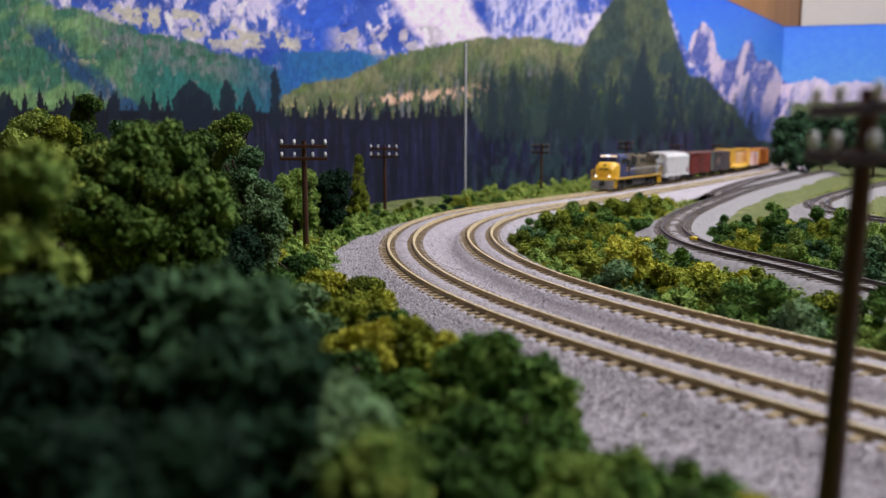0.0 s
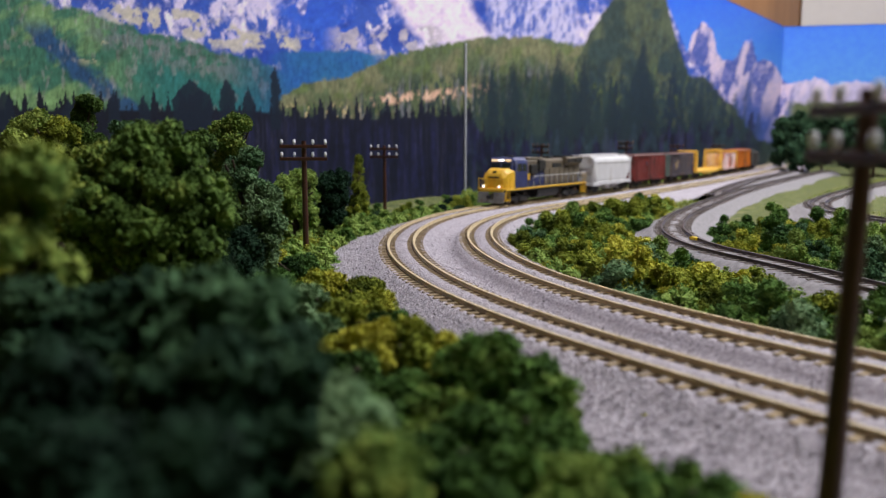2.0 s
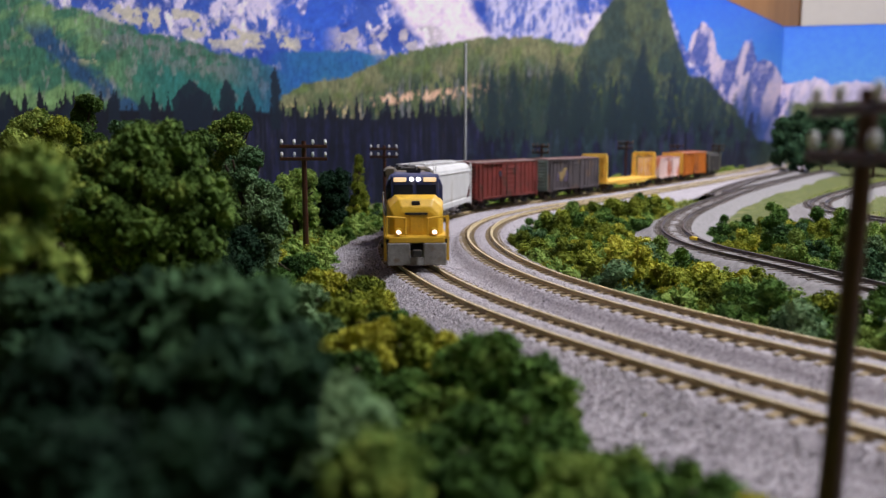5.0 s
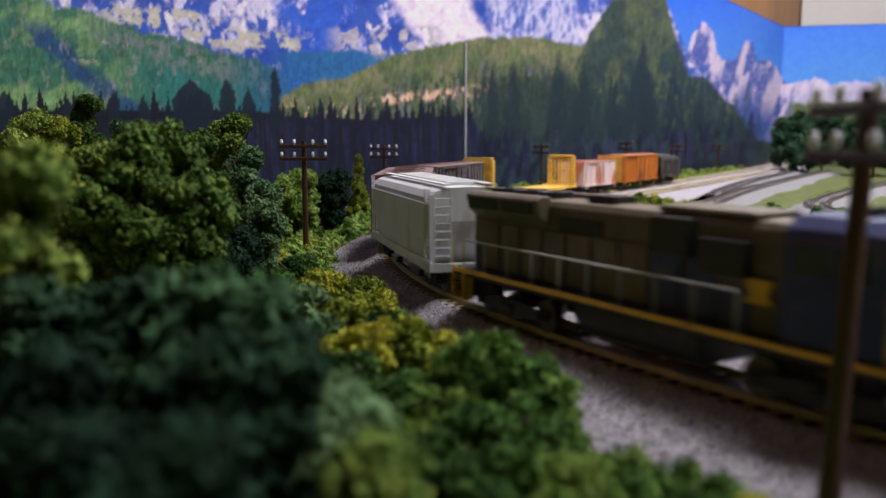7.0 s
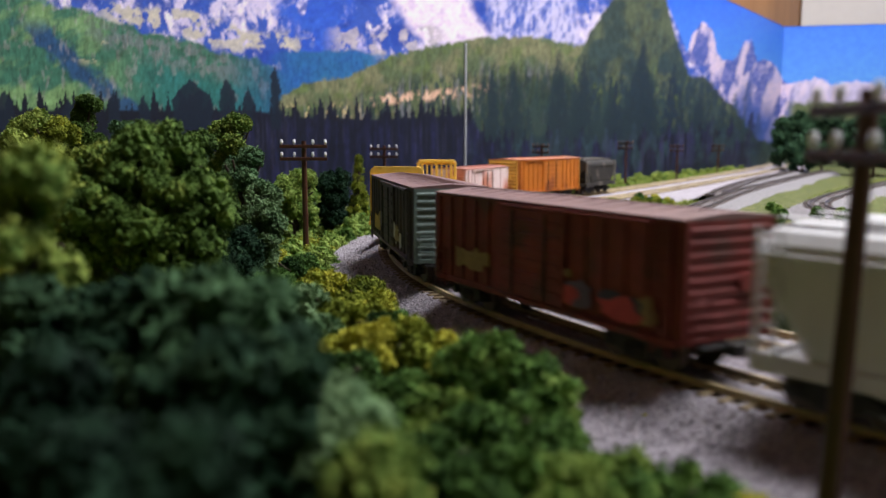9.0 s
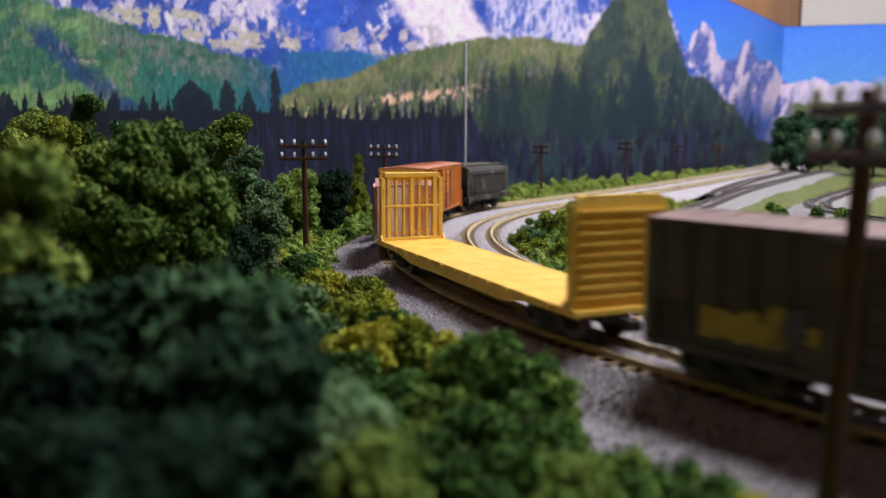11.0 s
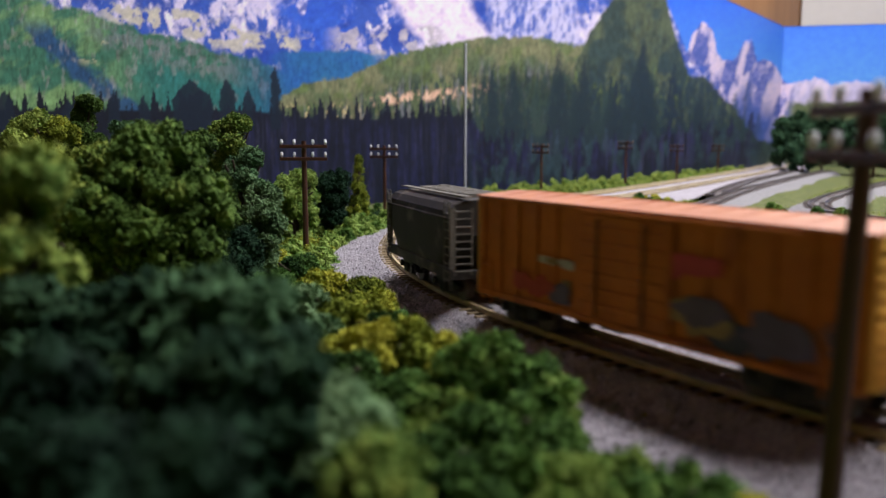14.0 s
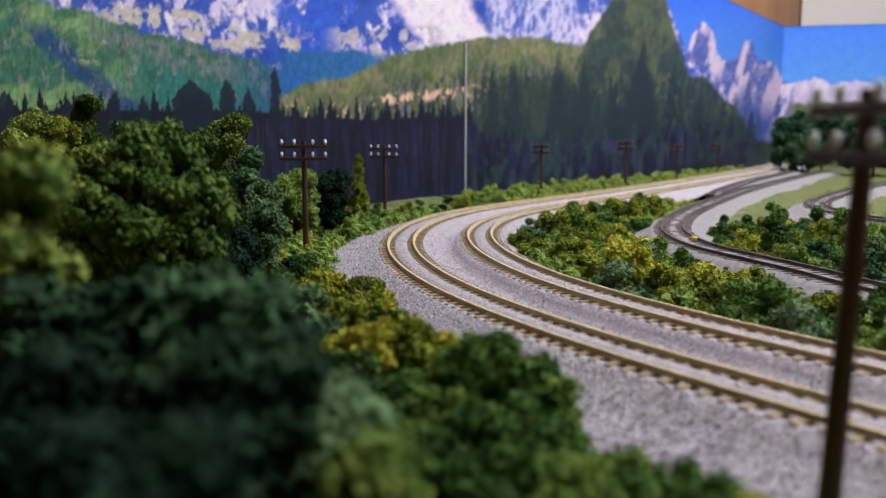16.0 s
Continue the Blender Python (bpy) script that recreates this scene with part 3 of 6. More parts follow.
lay_track("railway_track_outer", mx_, my_, mth, "curved outer main track with bronze-brown rails on grey ballast", M_RAIL, M_TIE, BED, lambda a, b: b > 0.1 and b < 0.75 and a < 0.2)
lay_track("railway_track_inner", mx_ - np.sin(mth) * TRACK_GAP, my_ + np.cos(mth) * TRACK_GAP, mth, "curved inner main track with bronze-brown rails on grey ballast", M_RAIL, M_TIE, BED, lambda a, b: b > 0.1 and b < 0.75 and a < 0.25)


# loose stones of the ballast where the camera is nearest
def stones(name, count, lo, hi, s0, s1, material, seed, size):
    rng = np.random.RandomState(seed)
    s, off = rng.uniform(s0, s1, count), rng.uniform(lo, hi, count)
    pr = np.array(bed_profile)
    z = np.interp(off, pr[:, 0], pr[:, 1])
    x, y, th = np.interp(s, _s, _x), np.interp(s, _s, _y), np.interp(s, _s, _th)
    c = np.stack([x - np.sin(th) * off, y + np.cos(th) * off, z + 0.0001], 1)
    r = size * rng.uniform(0.5, 1.4, count)
    corner = np.array([(1, 0, -0.3), (-0.5, 0.87, -0.3), (-0.5, -0.87, -0.3), (0.3, 0.1, 0.9), (-0.35, -0.2, 0.8)])
    v = c[:, None, :] + (corner[None] + rng.uniform(-0.35, 0.35, (count, 5, 3))) * r[:, None, None]
    k = np.arange(count)[:, None] * 5
    f = np.concatenate([k + np.array(q) for q in ((0, 1, 3), (1, 4, 3), (1, 2, 4), (2, 0, 4), (0, 3, 4))])
    ob = link_mesh(name, v.reshape(-1, 3), f, material)
    return tagged(ob, "loose crushed stone grains of the track ballast", "gravel", kind="stuff")


stones("gravel", 20000, -0.049, -0.0150, -0.35, 0.52, M_GRAIN, 1, 0.00052)
stones("gravel", 9000, 0.0150, 0.040, -0.30, 0.52, M_GRAIN, 2, 0.00030)
stones("gravel", 6000, -0.0048, 0.0048, -0.30, 0.50, M_GRAIN, 3, 0.00026)
stones("gravel", 4500, 0.0490, 0.0580, -0.30, 0.50, M_GRAIN, 4, 0.00026)
stones("gravel", 5000, 0.0665, 0.090, -0.35, 0.50, M_GRAIN, 5, 0.00045)
stones("gravel", 900, -0.050, -0.0200, -0.35, 0.36, M_GRAIN_DARK, 6, 0.00045)
stones("gravel", 700, 0.0170, 0.085, -0.30, 0.52, M_GRAIN_DARK, 7, 0.00035)

# yard tracks with dark rails, east of the main line
YARD = [
    ([(0.459, -0.020), (0.337, 0.122), (0.236, 0.250), (0.202, 0.367), (0.193, 0.414), (0.182, 0.459), (0.169, 0.517), (0.170, 0.579), (0.185, 0.647), (0.228, 0.758), (0.302, 0.905), (0.421, 1.123), (0.638, 1.480), (0.883, 1.860)], 0.026),
    ([(0.347, 1.026), (0.414, 1.171), (0.528, 1.388), (0.713, 1.700), (0.855, 1.942)], 0.03),
    ([(0.491, 0.412), (0.402, 0.594), (0.376, 0.732), (0.405, 0.874), (0.543, 1.084), (0.701, 1.288), (1.017, 1.668)], 0.028),
]
M_BALLAST2 = mat("yard_ballast", (0.29, 0.27, 0.28), (0.17, 0.16, 0.165), 300, 0.9, bump=0.0006)
for pts, half in YARD:
    x, y, th = spline(pts)
    prof = [(-half - 0.012, -0.003), (-half, 0.0012), (-0.018, 0.006), (-0.015, BED - 0.0006), (-0.0105, BED - 0.0009), (-0.0052, BED - 0.0009), (0, BED - 0.0003), (0.0052, BED - 0.0009), (0.0105, BED - 0.0009), (0.015, BED - 0.0006), (0.018, 0.006), (half, 0.0012), (half + 0.012, -0.003)]
    tagged(sweep("yard_ballast_bed", x, y, th, prof, M_BALLAST2, closed=False, jitter=0.0008, seed=8), "pale grey stone ballast under a yard track", "ballast", kind="structure")
    lay_track("yard_track", x, y, th, "yard track with near-black rails and dark ties", M_RAILDARK, M_TIEDARK, BED - 0.0012, lambda a, b: b < 0.75)


# ---- foliage ----
def ball_mesh(sub):
    bm = bmesh.new()
    bmesh.ops.create_icosphere(bm, subdivisions=sub, radius=1)
    v = np.array([q.co[:] for q in bm.verts])
    f = np.array([[q.index for q in face.verts] for face in bm.faces])
    bm.free()
    return v, f


BALLS = {s: ball_mesh(s) for s in (1, 2)}


def lumps(centres, sub, seed, nodules=7, rough=0.30):
    """Foam clumps: an uneven core under many small nodules; centres are rows of x, y, z, radius."""
    bv, bf = BALLS[sub]
    nv, nf = BALLS[1]
    rng = np.random.RandomState(seed)
    vs, fs, k = [], [], 0
    for x, y, z, r in centres:
        f = 1 + rough * (rng.rand(len(bv)) - 0.5)
        w, ph = rng.randn(3, 3) * 2.0, rng.rand(3) * 6.28
        f += 0.3 * np.sin(bv @ w + ph).prod(1) * 1.6
        vs.append(bv * (r * 0.86 * f)[:, None] + np.array([x, y, z]))
        fs.append(bf + k)
        k += len(bv)
        d = rng.randn(nodules, 3) + np.array([0, 0, 0.25])
        d /= np.linalg.norm(d, axis=1)[:, None]
        c = np.array([x, y, z]) + d * (r * rng.uniform(0.72, 1.12, nodules))[:, None]
        s = r * rng.uniform(0.14, 0.36, nodules)
        v = c[:, None, :] + nv[None] * (1 + 0.7 * (rng.rand(nodules, len(nv), 1) - 0.5)) * s[:, None, None]
        vs.append(v.reshape(-1, 3))
        fs.append((nf[None] + (np.arange(nodules) * len(nv))[:, None, None]).reshape(-1, 3) + k)
        k += nodules * len(nv)
    return np.concatenate(vs), np.concatenate(fs)


def flake_bits(centres, count, size, seed):
    """Loose ragged bits of foam standing off the lumps."""
    rng = np.random.RandomState(seed)
    c = np.array(centres)[rng.randint(len(centres), size=count)]
    d = rng.randn(count, 3) + np.array([0, 0, 0.35])
    d /= np.linalg.norm(d, axis=1)[:, None]
    p = c[:, :3] + d * (c[:, 3] * rng.uniform(0.9, 1.25, count))[:, None]
    v = (p[:, None, :] + rng.uniform(-1, 1, (count, 3, 3)) * (size * rng.uniform(0.6, 1.7, count))[:, None, None]).reshape(-1, 3)
    f = np.arange(count * 3).reshape(-1, 3)
    return v, f


def foam_mesh(name, centres, material, sub, bits, bit_size, seed, nodules=7):
    v, f = lumps(centres, sub, seed, nodules)
    v2, f2 = flake_bits(centres, bits, bit_size, seed + 1)
    me = bpy.data.meshes.new(name)
    me.from_pydata(np.concatenate([v, v2]).tolist(), [], np.concatenate([f, f2 + len(v)]).tolist())
    me.materials.append(material)
    return me


def dome(seed, n, spread, height, r0):
    """Lump centres over a low uneven dome."""
    rng = random.Random(seed)
    out = []
    humps = [(rng.uniform(-0.5, 0.5) * spread, rng.uniform(-0.5, 0.5) * spread, rng.uniform(0.6, 1.0)) for _ in range(3)]
    for i in range(n):
        a, q = rng.uniform(0, 6.283), rng.random() ** 0.55
        x, y = math.cos(a) * q * spread, math.sin(a) * q * spread
        h = max(k * math.exp(-((x - hx) ** 2 + (y - hy) ** 2) / (0.55 * spread) ** 2) for hx, hy, k in humps)
        z = height * h * rng.choice((1.0, 1.0, 0.85, 0.6, 0.35)) * rng.uniform(0.85, 1.1)
        out.append((x, y, max(z - r0 * 0.4, 0.001), r0 * rng.uniform(0.65, 1.35)))
    return out


LEAF = {"a": M_LEAF_A, "b": M_LEAF_B, "c": M_LEAF_C, "d": M_LEAF_D, "e": M_LEAF_E}
BUSH, TUFT, BUSH_LOW = {}, {}, {}
for key in "abcde":
    BUSH[key] = [foam_mesh("bush", dome(3 + i * 7 + ord(key), 18, 0.0140, 0.023, 0.0034), LEAF[key], 2, 5000, 0.0008, i + ord(key)) for i in range(3)]
    TUFT[key] = [foam_mesh("tuft", dome(53 + i * 5 + ord(key), 11, 0.0125, 0.022, 0.0038), LEAF[key], 1, 3000, 0.0008, 9 + i + ord(key)) for i in range(2)]
    BUSH_LOW[key] = dome(90 + ord(key), 12, 0.0135, 0.020, 0.0050)
LABEL = {"a": "mid-green foam clump foliage bush on turf", "b": "olive-yellow foam clump foliage bush on turf", "c": "blue-green foam clump foliage bush on turf, colour darkened for shade", "d": "grey-green foam clump foliage bush on turf"}


def z_at(x, y):
    return float(ground_height(np.array([[x]]), np.array([[y]]))[0, 0])


rng_b = random.Random(77)


def bush(x, y, size=1.0, key="a", tall=1.0, lift=0.0):
    ob = new("bush", BUSH[key][rng_b.randrange(3)] if size > 0.72 else TUFT[key][rng_b.randrange(2)])
    ob.matrix_basis = Matrix.Translation((x, y, z_at(x, y) - 0.002 + lift)) @ Matrix.Rotation(rng_b.uniform(0, 6.28), 4, "Z") @ Matrix.Diagonal((size, size, size * tall, 1))
    return tagged(ob, LABEL[key], "bush", "foliage clumps on the layout")


def allowed(x, y, margin=0.0):
    """Clear of the ballast and inside the backdrop."""
    d = float(dist_line(np.array([x]), np.array([y]))[0])
    if -0.044 - margin < d < 0.088 + margin:
        return False
    return y < WALL_Y0 + WALL_SLOPE * x - 0.03


yard_lines = [spline(p, 0.02) for p, h in YARD]


def near_yard(x, y, r=0.034):
    return any(np.min((px - x) ** 2 + (py - y) ** 2) < r * r for px, py, _ in yard_lines)


def poly_in(x, y, poly):
    c = False
    for i in range(len(poly)):
        (x0, y0), (x1, y1) = poly[i - 1], poly[i]
        if (y0 > y) != (y1 > y) and x < (x1 - x0) * (y - y0) / (y1 - y0) + x0:
            c = not c
    return c


def spots(poly, pitch, margin, seed):
    rng = random.Random(seed)
    xs, ys = [q[0] for q in poly], [q[1] for q in poly]
    out, y = [], min(ys)
    while y < max(ys):
        x = min(xs)
        while x < max(xs):
            a, b = x + rng.uniform(-0.45, 0.45) * pitch, y + rng.uniform(-0.45, 0.45) * pitch
            if poly_in(a, b, poly) and allowed(a, b, margin) and not near_yard(a, b):
                out.append((a, b))
            x += pitch
        y += pitch
    return out


def fill(poly, pitch, keys, size, tall=1.0, margin=0.0, seed=1):
    rng = random.Random(seed)
    for a, b in spots(poly, pitch, margin, seed):
        bush(a, b, size * rng.uniform(0.7, 1.25), rng.choice(keys), tall * rng.uniform(0.8, 1.2))


def thicket(poly, pitch, key, size, tall, margin, seed, label):
    """A far strip of foliage nobody could count, one mesh."""
    rng = random.Random(seed)
    cs = []
    for a, b in spots(poly, pitch, margin, seed):
        k, z0, t = size * rng.uniform(0.7, 1.25), z_at(a, b), rng.uniform(0, 6.28)
        for x, y, z, r in BUSH_LOW[key]:
            cs.append((a + k * (x * math.cos(t) - y * math.sin(t)), b + k * (x * math.sin(t) + y * math.cos(t)), z0 + k * tall * z, r * k))
    ob = new("shrubbery", foam_mesh("shrubbery", cs, LEAF[key], 1, len(cs) * 30, 0.0011, seed, 3))
    return tagged(ob, label, "shrubbery", kind="stuff")


def foam_tree(x, y, height, spread, key, seed, n=110, r0=0.0042, low=0.25, lean=0.0, bits=9000, label="", pointed=False):
    """A tapered trunk with limbs and a crown of n foam lobes (or of n clumps where pointed)."""
    rng = random.Random(seed)
    top = empty("tree", x, y, z_at(x, y) - 0.002)
    bm = bmesh.new()
    put_rod(bm, (0, 0, 0), (lean * 0.5, 0, height * 0.55), 0.0030, 9, 0.0020)
    put_rod(bm, (lean * 0.5, 0, height * 0.53), (lean, 0, height * 0.9), 0.0020, 8, 0.0008)
    cs = []
    limbs = []
    for i in range(9):
        a = i * 2.4 + rng.uniform(-0.4, 0.4)
        z0 = height * rng.uniform(low + 0.05, 0.8)
        q = spread * rng.uniform(0.45, 0.8) * ((1.15 - z0 / height) if pointed else 1)
        tip = Vector((lean * z0 / height + math.cos(a) * q, math.sin(a) * q, min(z0 + height * rng.uniform(0.05, 0.2), height * 0.92)))
        put_rod(bm, (lean * z0 / height * 0.8, 0, z0 * 0.85), tip, 0.0012, 6, 0.0005)
        limbs.append(tip)
    part("trunk", bm, M_TRUNK, top)
    if pointed:
        for i in range(n):
            h = rng.random() ** 1.2
            q, a = spread * (1.02 - h) * rng.uniform(0.5, 1.0), rng.uniform(0, 6.28)
            cs.append((math.cos(a) * q, math.sin(a) * q, min(height * (low + (1 - low) * h), height - r0), r0 * rng.uniform(0.65, 1.4)))
    else:
        # rounded lobes set apart on an upright egg, each a skin of small clumps
        mid, up = height * (low + 1) / 2, height * (1 - low) / 2
        for i in range(n):
            h = 0.95 - 1.75 * (i + 0.5) / n
            a = i * 2.4 + rng.uniform(-0.5, 0.5)
            q = math.sqrt(max(1 - h * h, 0.05)) * rng.uniform(0.85, 1.0)
            rl = spread * (0.58 if n < 9 else 0.41) * rng.uniform(0.75, 1.15)
            hub = Vector((lean + math.cos(a) * q * max(spread - rl, 0), math.sin(a) * q * max(spread - rl, 0), mid + h * max(up - rl * 0.8, 0)))
            for k in range(max(10, int(2.6 * (rl / r0) ** 2))):
                d = Vector((rng.gauss(0, 1), rng.gauss(0, 1), rng.gauss(0.35, 0.9))).normalized()
                c = hub + Vector((d.x * rl, d.y * rl, d.z * rl * 0.85)) * rng.uniform(0.72, 1.0)
                cs.append((c.x, c.y, min(max(c.z, 0.001), height - r0 * 0.6), r0 * rng.uniform(0.6, 1.3)))
    ob = new("crown", foam_mesh("crown", cs, LEAF[key], 1, bits, 0.0009 if height < 0.12 else 0.0025, seed, 14))
    ob.parent = top
    return tagged(top, label or "model tree with a mid-green foam clump crown", "tree", "trees on the layout")


# ---- telegraph poles ----
def telegraph_pole(m_cap, cap, height=0.08):
    top = empty("telegraph_pole")
    bm = bmesh.new()
    put_rod(bm, (0, 0, -0.004), (0, 0, height), 0.0021, 12, 0.0016)
    part("post", bm, M_POLE, top, smooth=False)
    for z in (height - 0.0035, height - 0.0118):
        bm = bmesh.new()
        put_box(bm, -0.0158, 0.0158, -0.0029, -0.0013, z - 0.0011, z + 0.0011, 0.0003)
        arm = part("crossarm", bm, M_POLE, top)
        for x in (-0.0145, -0.0062, 0.0062, 0.0145):
            bm = bmesh.new()
            put_rod(bm, (x, -0.0021, z + 0.0011), (x, -0.0021, z + 0.0022), 0.0005, 8)
            put_rod(bm, (x, -0.0021, z + 0.0020), (x, -0.0021, z + 0.0036), 0.0011, 10, 0.0009)
            bmesh.ops.create_uvsphere(bm, u_segments=10, v_segments=6, radius=0.0010, matrix=Matrix.Translation((x, -0.0021, z + 0.0037)))
            part("insulator", bm, m_cap, arm, cap + " insulator", smooth=True)
    return tagged(top, "brown plastic telegraph pole with two crossarms and %s insulators" % cap, "telegraph pole", "telegraph poles beside the line")


POLES = [(0.0713, 0.142, 0.0862, -88), (-0.0934, 0.5463, 0.0768, 3), (-0.0622, 0.8633, 0.0717, -18), (0.1366, 1.1257, 0.072, -52), (0.3076, 1.3666, 0.0756, -52), (0.4432, 1.5377, 0.0689, -55), (0.5757, 1.6998, 0.0681, -55)]
M_DULL = mat("insulator_brown", (0.16, 0.09, 0.07), (0.10, 0.055, 0.045), 600, 0.5)
made = {}
for i, (x, y, ztop, turn) in enumerate(POLES):
    m = Matrix.Translation((x, y, ztop - 0.08)) @ Matrix.Rotation(radians(1.9 if i == 0 else 0), 4, "Y") @ Matrix.Rotation(radians(turn), 4, "Z")
    cap = "white" if i < 3 else "brown"
    if cap in made:
        copy_thing(made[cap], m)
    else:
        made[cap] = telegraph_pole(M_GLASSY if i < 3 else M_DULL, cap)
        made[cap].matrix_basis = m

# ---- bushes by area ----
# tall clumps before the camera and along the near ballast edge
# the "c" ones carry the hollow's shade in their colour
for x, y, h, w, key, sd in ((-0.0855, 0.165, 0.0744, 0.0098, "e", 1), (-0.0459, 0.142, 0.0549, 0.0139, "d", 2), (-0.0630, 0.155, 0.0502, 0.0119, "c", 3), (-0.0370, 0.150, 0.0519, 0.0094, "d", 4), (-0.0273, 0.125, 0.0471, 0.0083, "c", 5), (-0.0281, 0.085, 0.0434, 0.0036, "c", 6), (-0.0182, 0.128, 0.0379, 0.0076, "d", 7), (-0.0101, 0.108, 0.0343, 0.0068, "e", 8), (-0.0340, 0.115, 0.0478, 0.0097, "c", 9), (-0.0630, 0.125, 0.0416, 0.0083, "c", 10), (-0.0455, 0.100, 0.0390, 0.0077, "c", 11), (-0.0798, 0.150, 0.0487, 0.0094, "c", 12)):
    foam_tree(x, y, h, w, key, 200 + sd, 9, 0.0040, 0.02, bits=7000, label="tall green foam shrub close before the track, some darkened for shade")
SHRUB = {"a": "mid-green foam shrub beside the ballast", "b": "olive-yellow foam shrub beside the ballast", "d": "grey-green foam shrub on the bank"}
for x, y, h, w, key, sd in ((-0.0275, 0.215, 0.0253, 0.0090, "b", 1), (-0.0190, 0.212, 0.0297, 0.0089, "b", 2), (-0.0094, 0.212, 0.0310, 0.0086, "b", 3), (-0.0021, 0.215, 0.0261, 0.0075, "b", 4), (0.0051, 0.178, 0.0356, 0.0075, "a", 5), (0.0112, 0.176, 0.0365, 0.0074, "a", 6), (0.0176, 0.173, 0.0329, 0.0080, "a", 7), (0.0223, 0.168, 0.0286, 0.0071, "a", 8), (-0.0104, 0.178, 0.0257, 0.0106, "a", 9), (0.0007, 0.168, 0.0255, 0.0106, "a", 10), (0.0106, 0.158, 0.0274, 0.0111, "a", 11), (0.0215, 0.150, 0.0243, 0.0094, "a", 12), (-0.0023, 0.138, 0.0265, 0.0106, "a", 13), (0.0088, 0.132, 0.0267, 0.0092, "a", 14), (0.0199, 0.132, 0.0247, 0.0088, "a", 15), (0.0301, 0.137, 0.0242, 0.0081, "a", 16), (0.0382, 0.132, 0.0242, 0.0083, "a", 17), (0.0451, 0.128, 0.0233, 0.0072, "a", 18), (0.0493, 0.125, 0.0215, 0.0052, "b", 19), (-0.0487, 0.265, 0.0305, 0.0139, "d", 20), (-0.0246, 0.192, 0.0259, 0.0094, "a", 21), (-0.0364, 0.228, 0.0271, 0.0104, "d", 22), (-0.0678, 0.310, 0.0292, 0.0141, "a", 23), (-0.0336, 0.262, 0.0272, 0.0110, "b", 24), (-0.0259, 0.288, 0.0248, 0.0117, "b", 25), (-0.0515, 0.330, 0.0261, 0.0139, "b", 26), (-0.0680, 0.370, 0.0265, 0.0129, "a", 27), (-0.0331, 0.330, 0.0237, 0.0115, "b", 28), (-0.0181, 0.250, 0.0259, 0.0079, "a", 29)):
    foam_tree(x, y, h, w, key, 300 + sd, 10, 0.0024, 0.04, bits=11000, label=SHRUB[key])
fill([(-0.250, 0.280), (-0.075, 0.270), (-0.077, 0.393), (-0.078, 0.486), (-0.096, 0.594), (-0.095, 0.664), (-0.211, 0.594)], 0.030, "babab", 0.92, 0.68, 0.004, 3)
fill([(-0.095, 0.664), (-0.077, 0.594), (0.018, 0.858), (0.090, 0.994), (0.018, 0.978), (-0.131, 0.766)], 0.025, "aabac", 0.8, 0.9, 0.0, 13)
thicket([(0.018, 0.898), (0.259, 1.295), (0.731, 2.000), (0.921, 2.246), (0.692, 2.000), (0.255, 1.408), (0.000, 1.010)], 0.024, "e", 0.85, 0.85, -0.004, 4, "dark green foam foliage strip along the foot of the backdrop")
fill([(0.167, 0.202), (0.049, 0.412), (0.058, 0.576), (0.094, 0.732), (0.184, 0.874), (0.272, 0.978), (0.188, 0.715), (0.154, 0.576), (0.156, 0.467), (0.200, 0.299)], 0.0225, "abbabad", 1.15, 0.82, 0.0, 5)
fill([(0.228, 0.356), (0.195, 0.486), (0.201, 0.594), (0.245, 0.698), (0.337, 0.749), (0.399, 0.664), (0.409, 0.486), (0.356, 0.356)], 0.028, "aabad", 1.05, 0.95, 0.0, 6)

# low yellow-green tufts along the ballast's outer edge
rng_e = random.Random(12)
for s in np.arange(-0.16, 0.36, 0.018):
    x, y, _ = on_line(s, -0.051 - rng_e.uniform(0, 0.006))
    bush(x, y, rng_e.uniform(0.42, 0.62), rng_e.choice("bbba"), 0.62)
    if rng_e.random() < 0.6:
        x, y, _ = on_line(s + 0.007, -0.066 - rng_e.uniform(0, 0.008))
        bush(x, y, rng_e.uniform(0.55, 0.8), rng_e.choice("bbaa"), 0.75)

# switch machine and a small yellow block beside the yard track
bm = bmesh.new()
put_box(bm, -0.010, 0.010, -0.006, 0.006, 0, 0.007, 0.0006)
sm = empty("switch_machine", 0.3835, 1.0876, 0.004, 62)
part("housing", bm, M_RAILDARK, sm)
bm = bmesh.new()
put_rod(bm, (0, 0.005, 0.003), (0, 0.022, 0.003), 0.0008, 6)
part("throw_rod", bm, M_RAILDARK, sm)
tagged(sm, "dark switch machine housing beside the yard track", "switch machine")
bm = bmesh.new()
put_box(bm, -0.0035, 0.0035, -0.0016, 0.0016, 0, 0.0022, 0.0003)
yb = part("marker_block", bm, mat("marker_yellow", (0.85, 0.6, 0.03), (0.75, 0.5, 0.02), 200, 0.5))
yb.matrix_basis = pose(0.1743, 0.5562, 0.0088, 0, 0, -70)
tagged(yb, "small bright yellow block on the yard track", "marker")

ISLAND = [(0.167, 0.202), (0.049, 0.412), (0.058, 0.576), (0.094, 0.732), (0.184, 0.874), (0.272, 0.978), (0.188, 0.715), (0.154, 0.576), (0.156, 0.467), (0.200, 0.299)]
thicket(ISLAND, 0.020, "a", 0.62, 0.75, -0.006, 31, "low green foam ground foliage between the main line and the yard")
thicket([(-0.220, 0.280), (-0.060, 0.250), (-0.058, 0.486), (-0.067, 0.629), (0.018, 0.874), (-0.093, 0.791), (-0.211, 0.594)], 0.024, "a", 0.68, 0.7, -0.002, 32, "low green foam ground foliage on the bank beside the line")


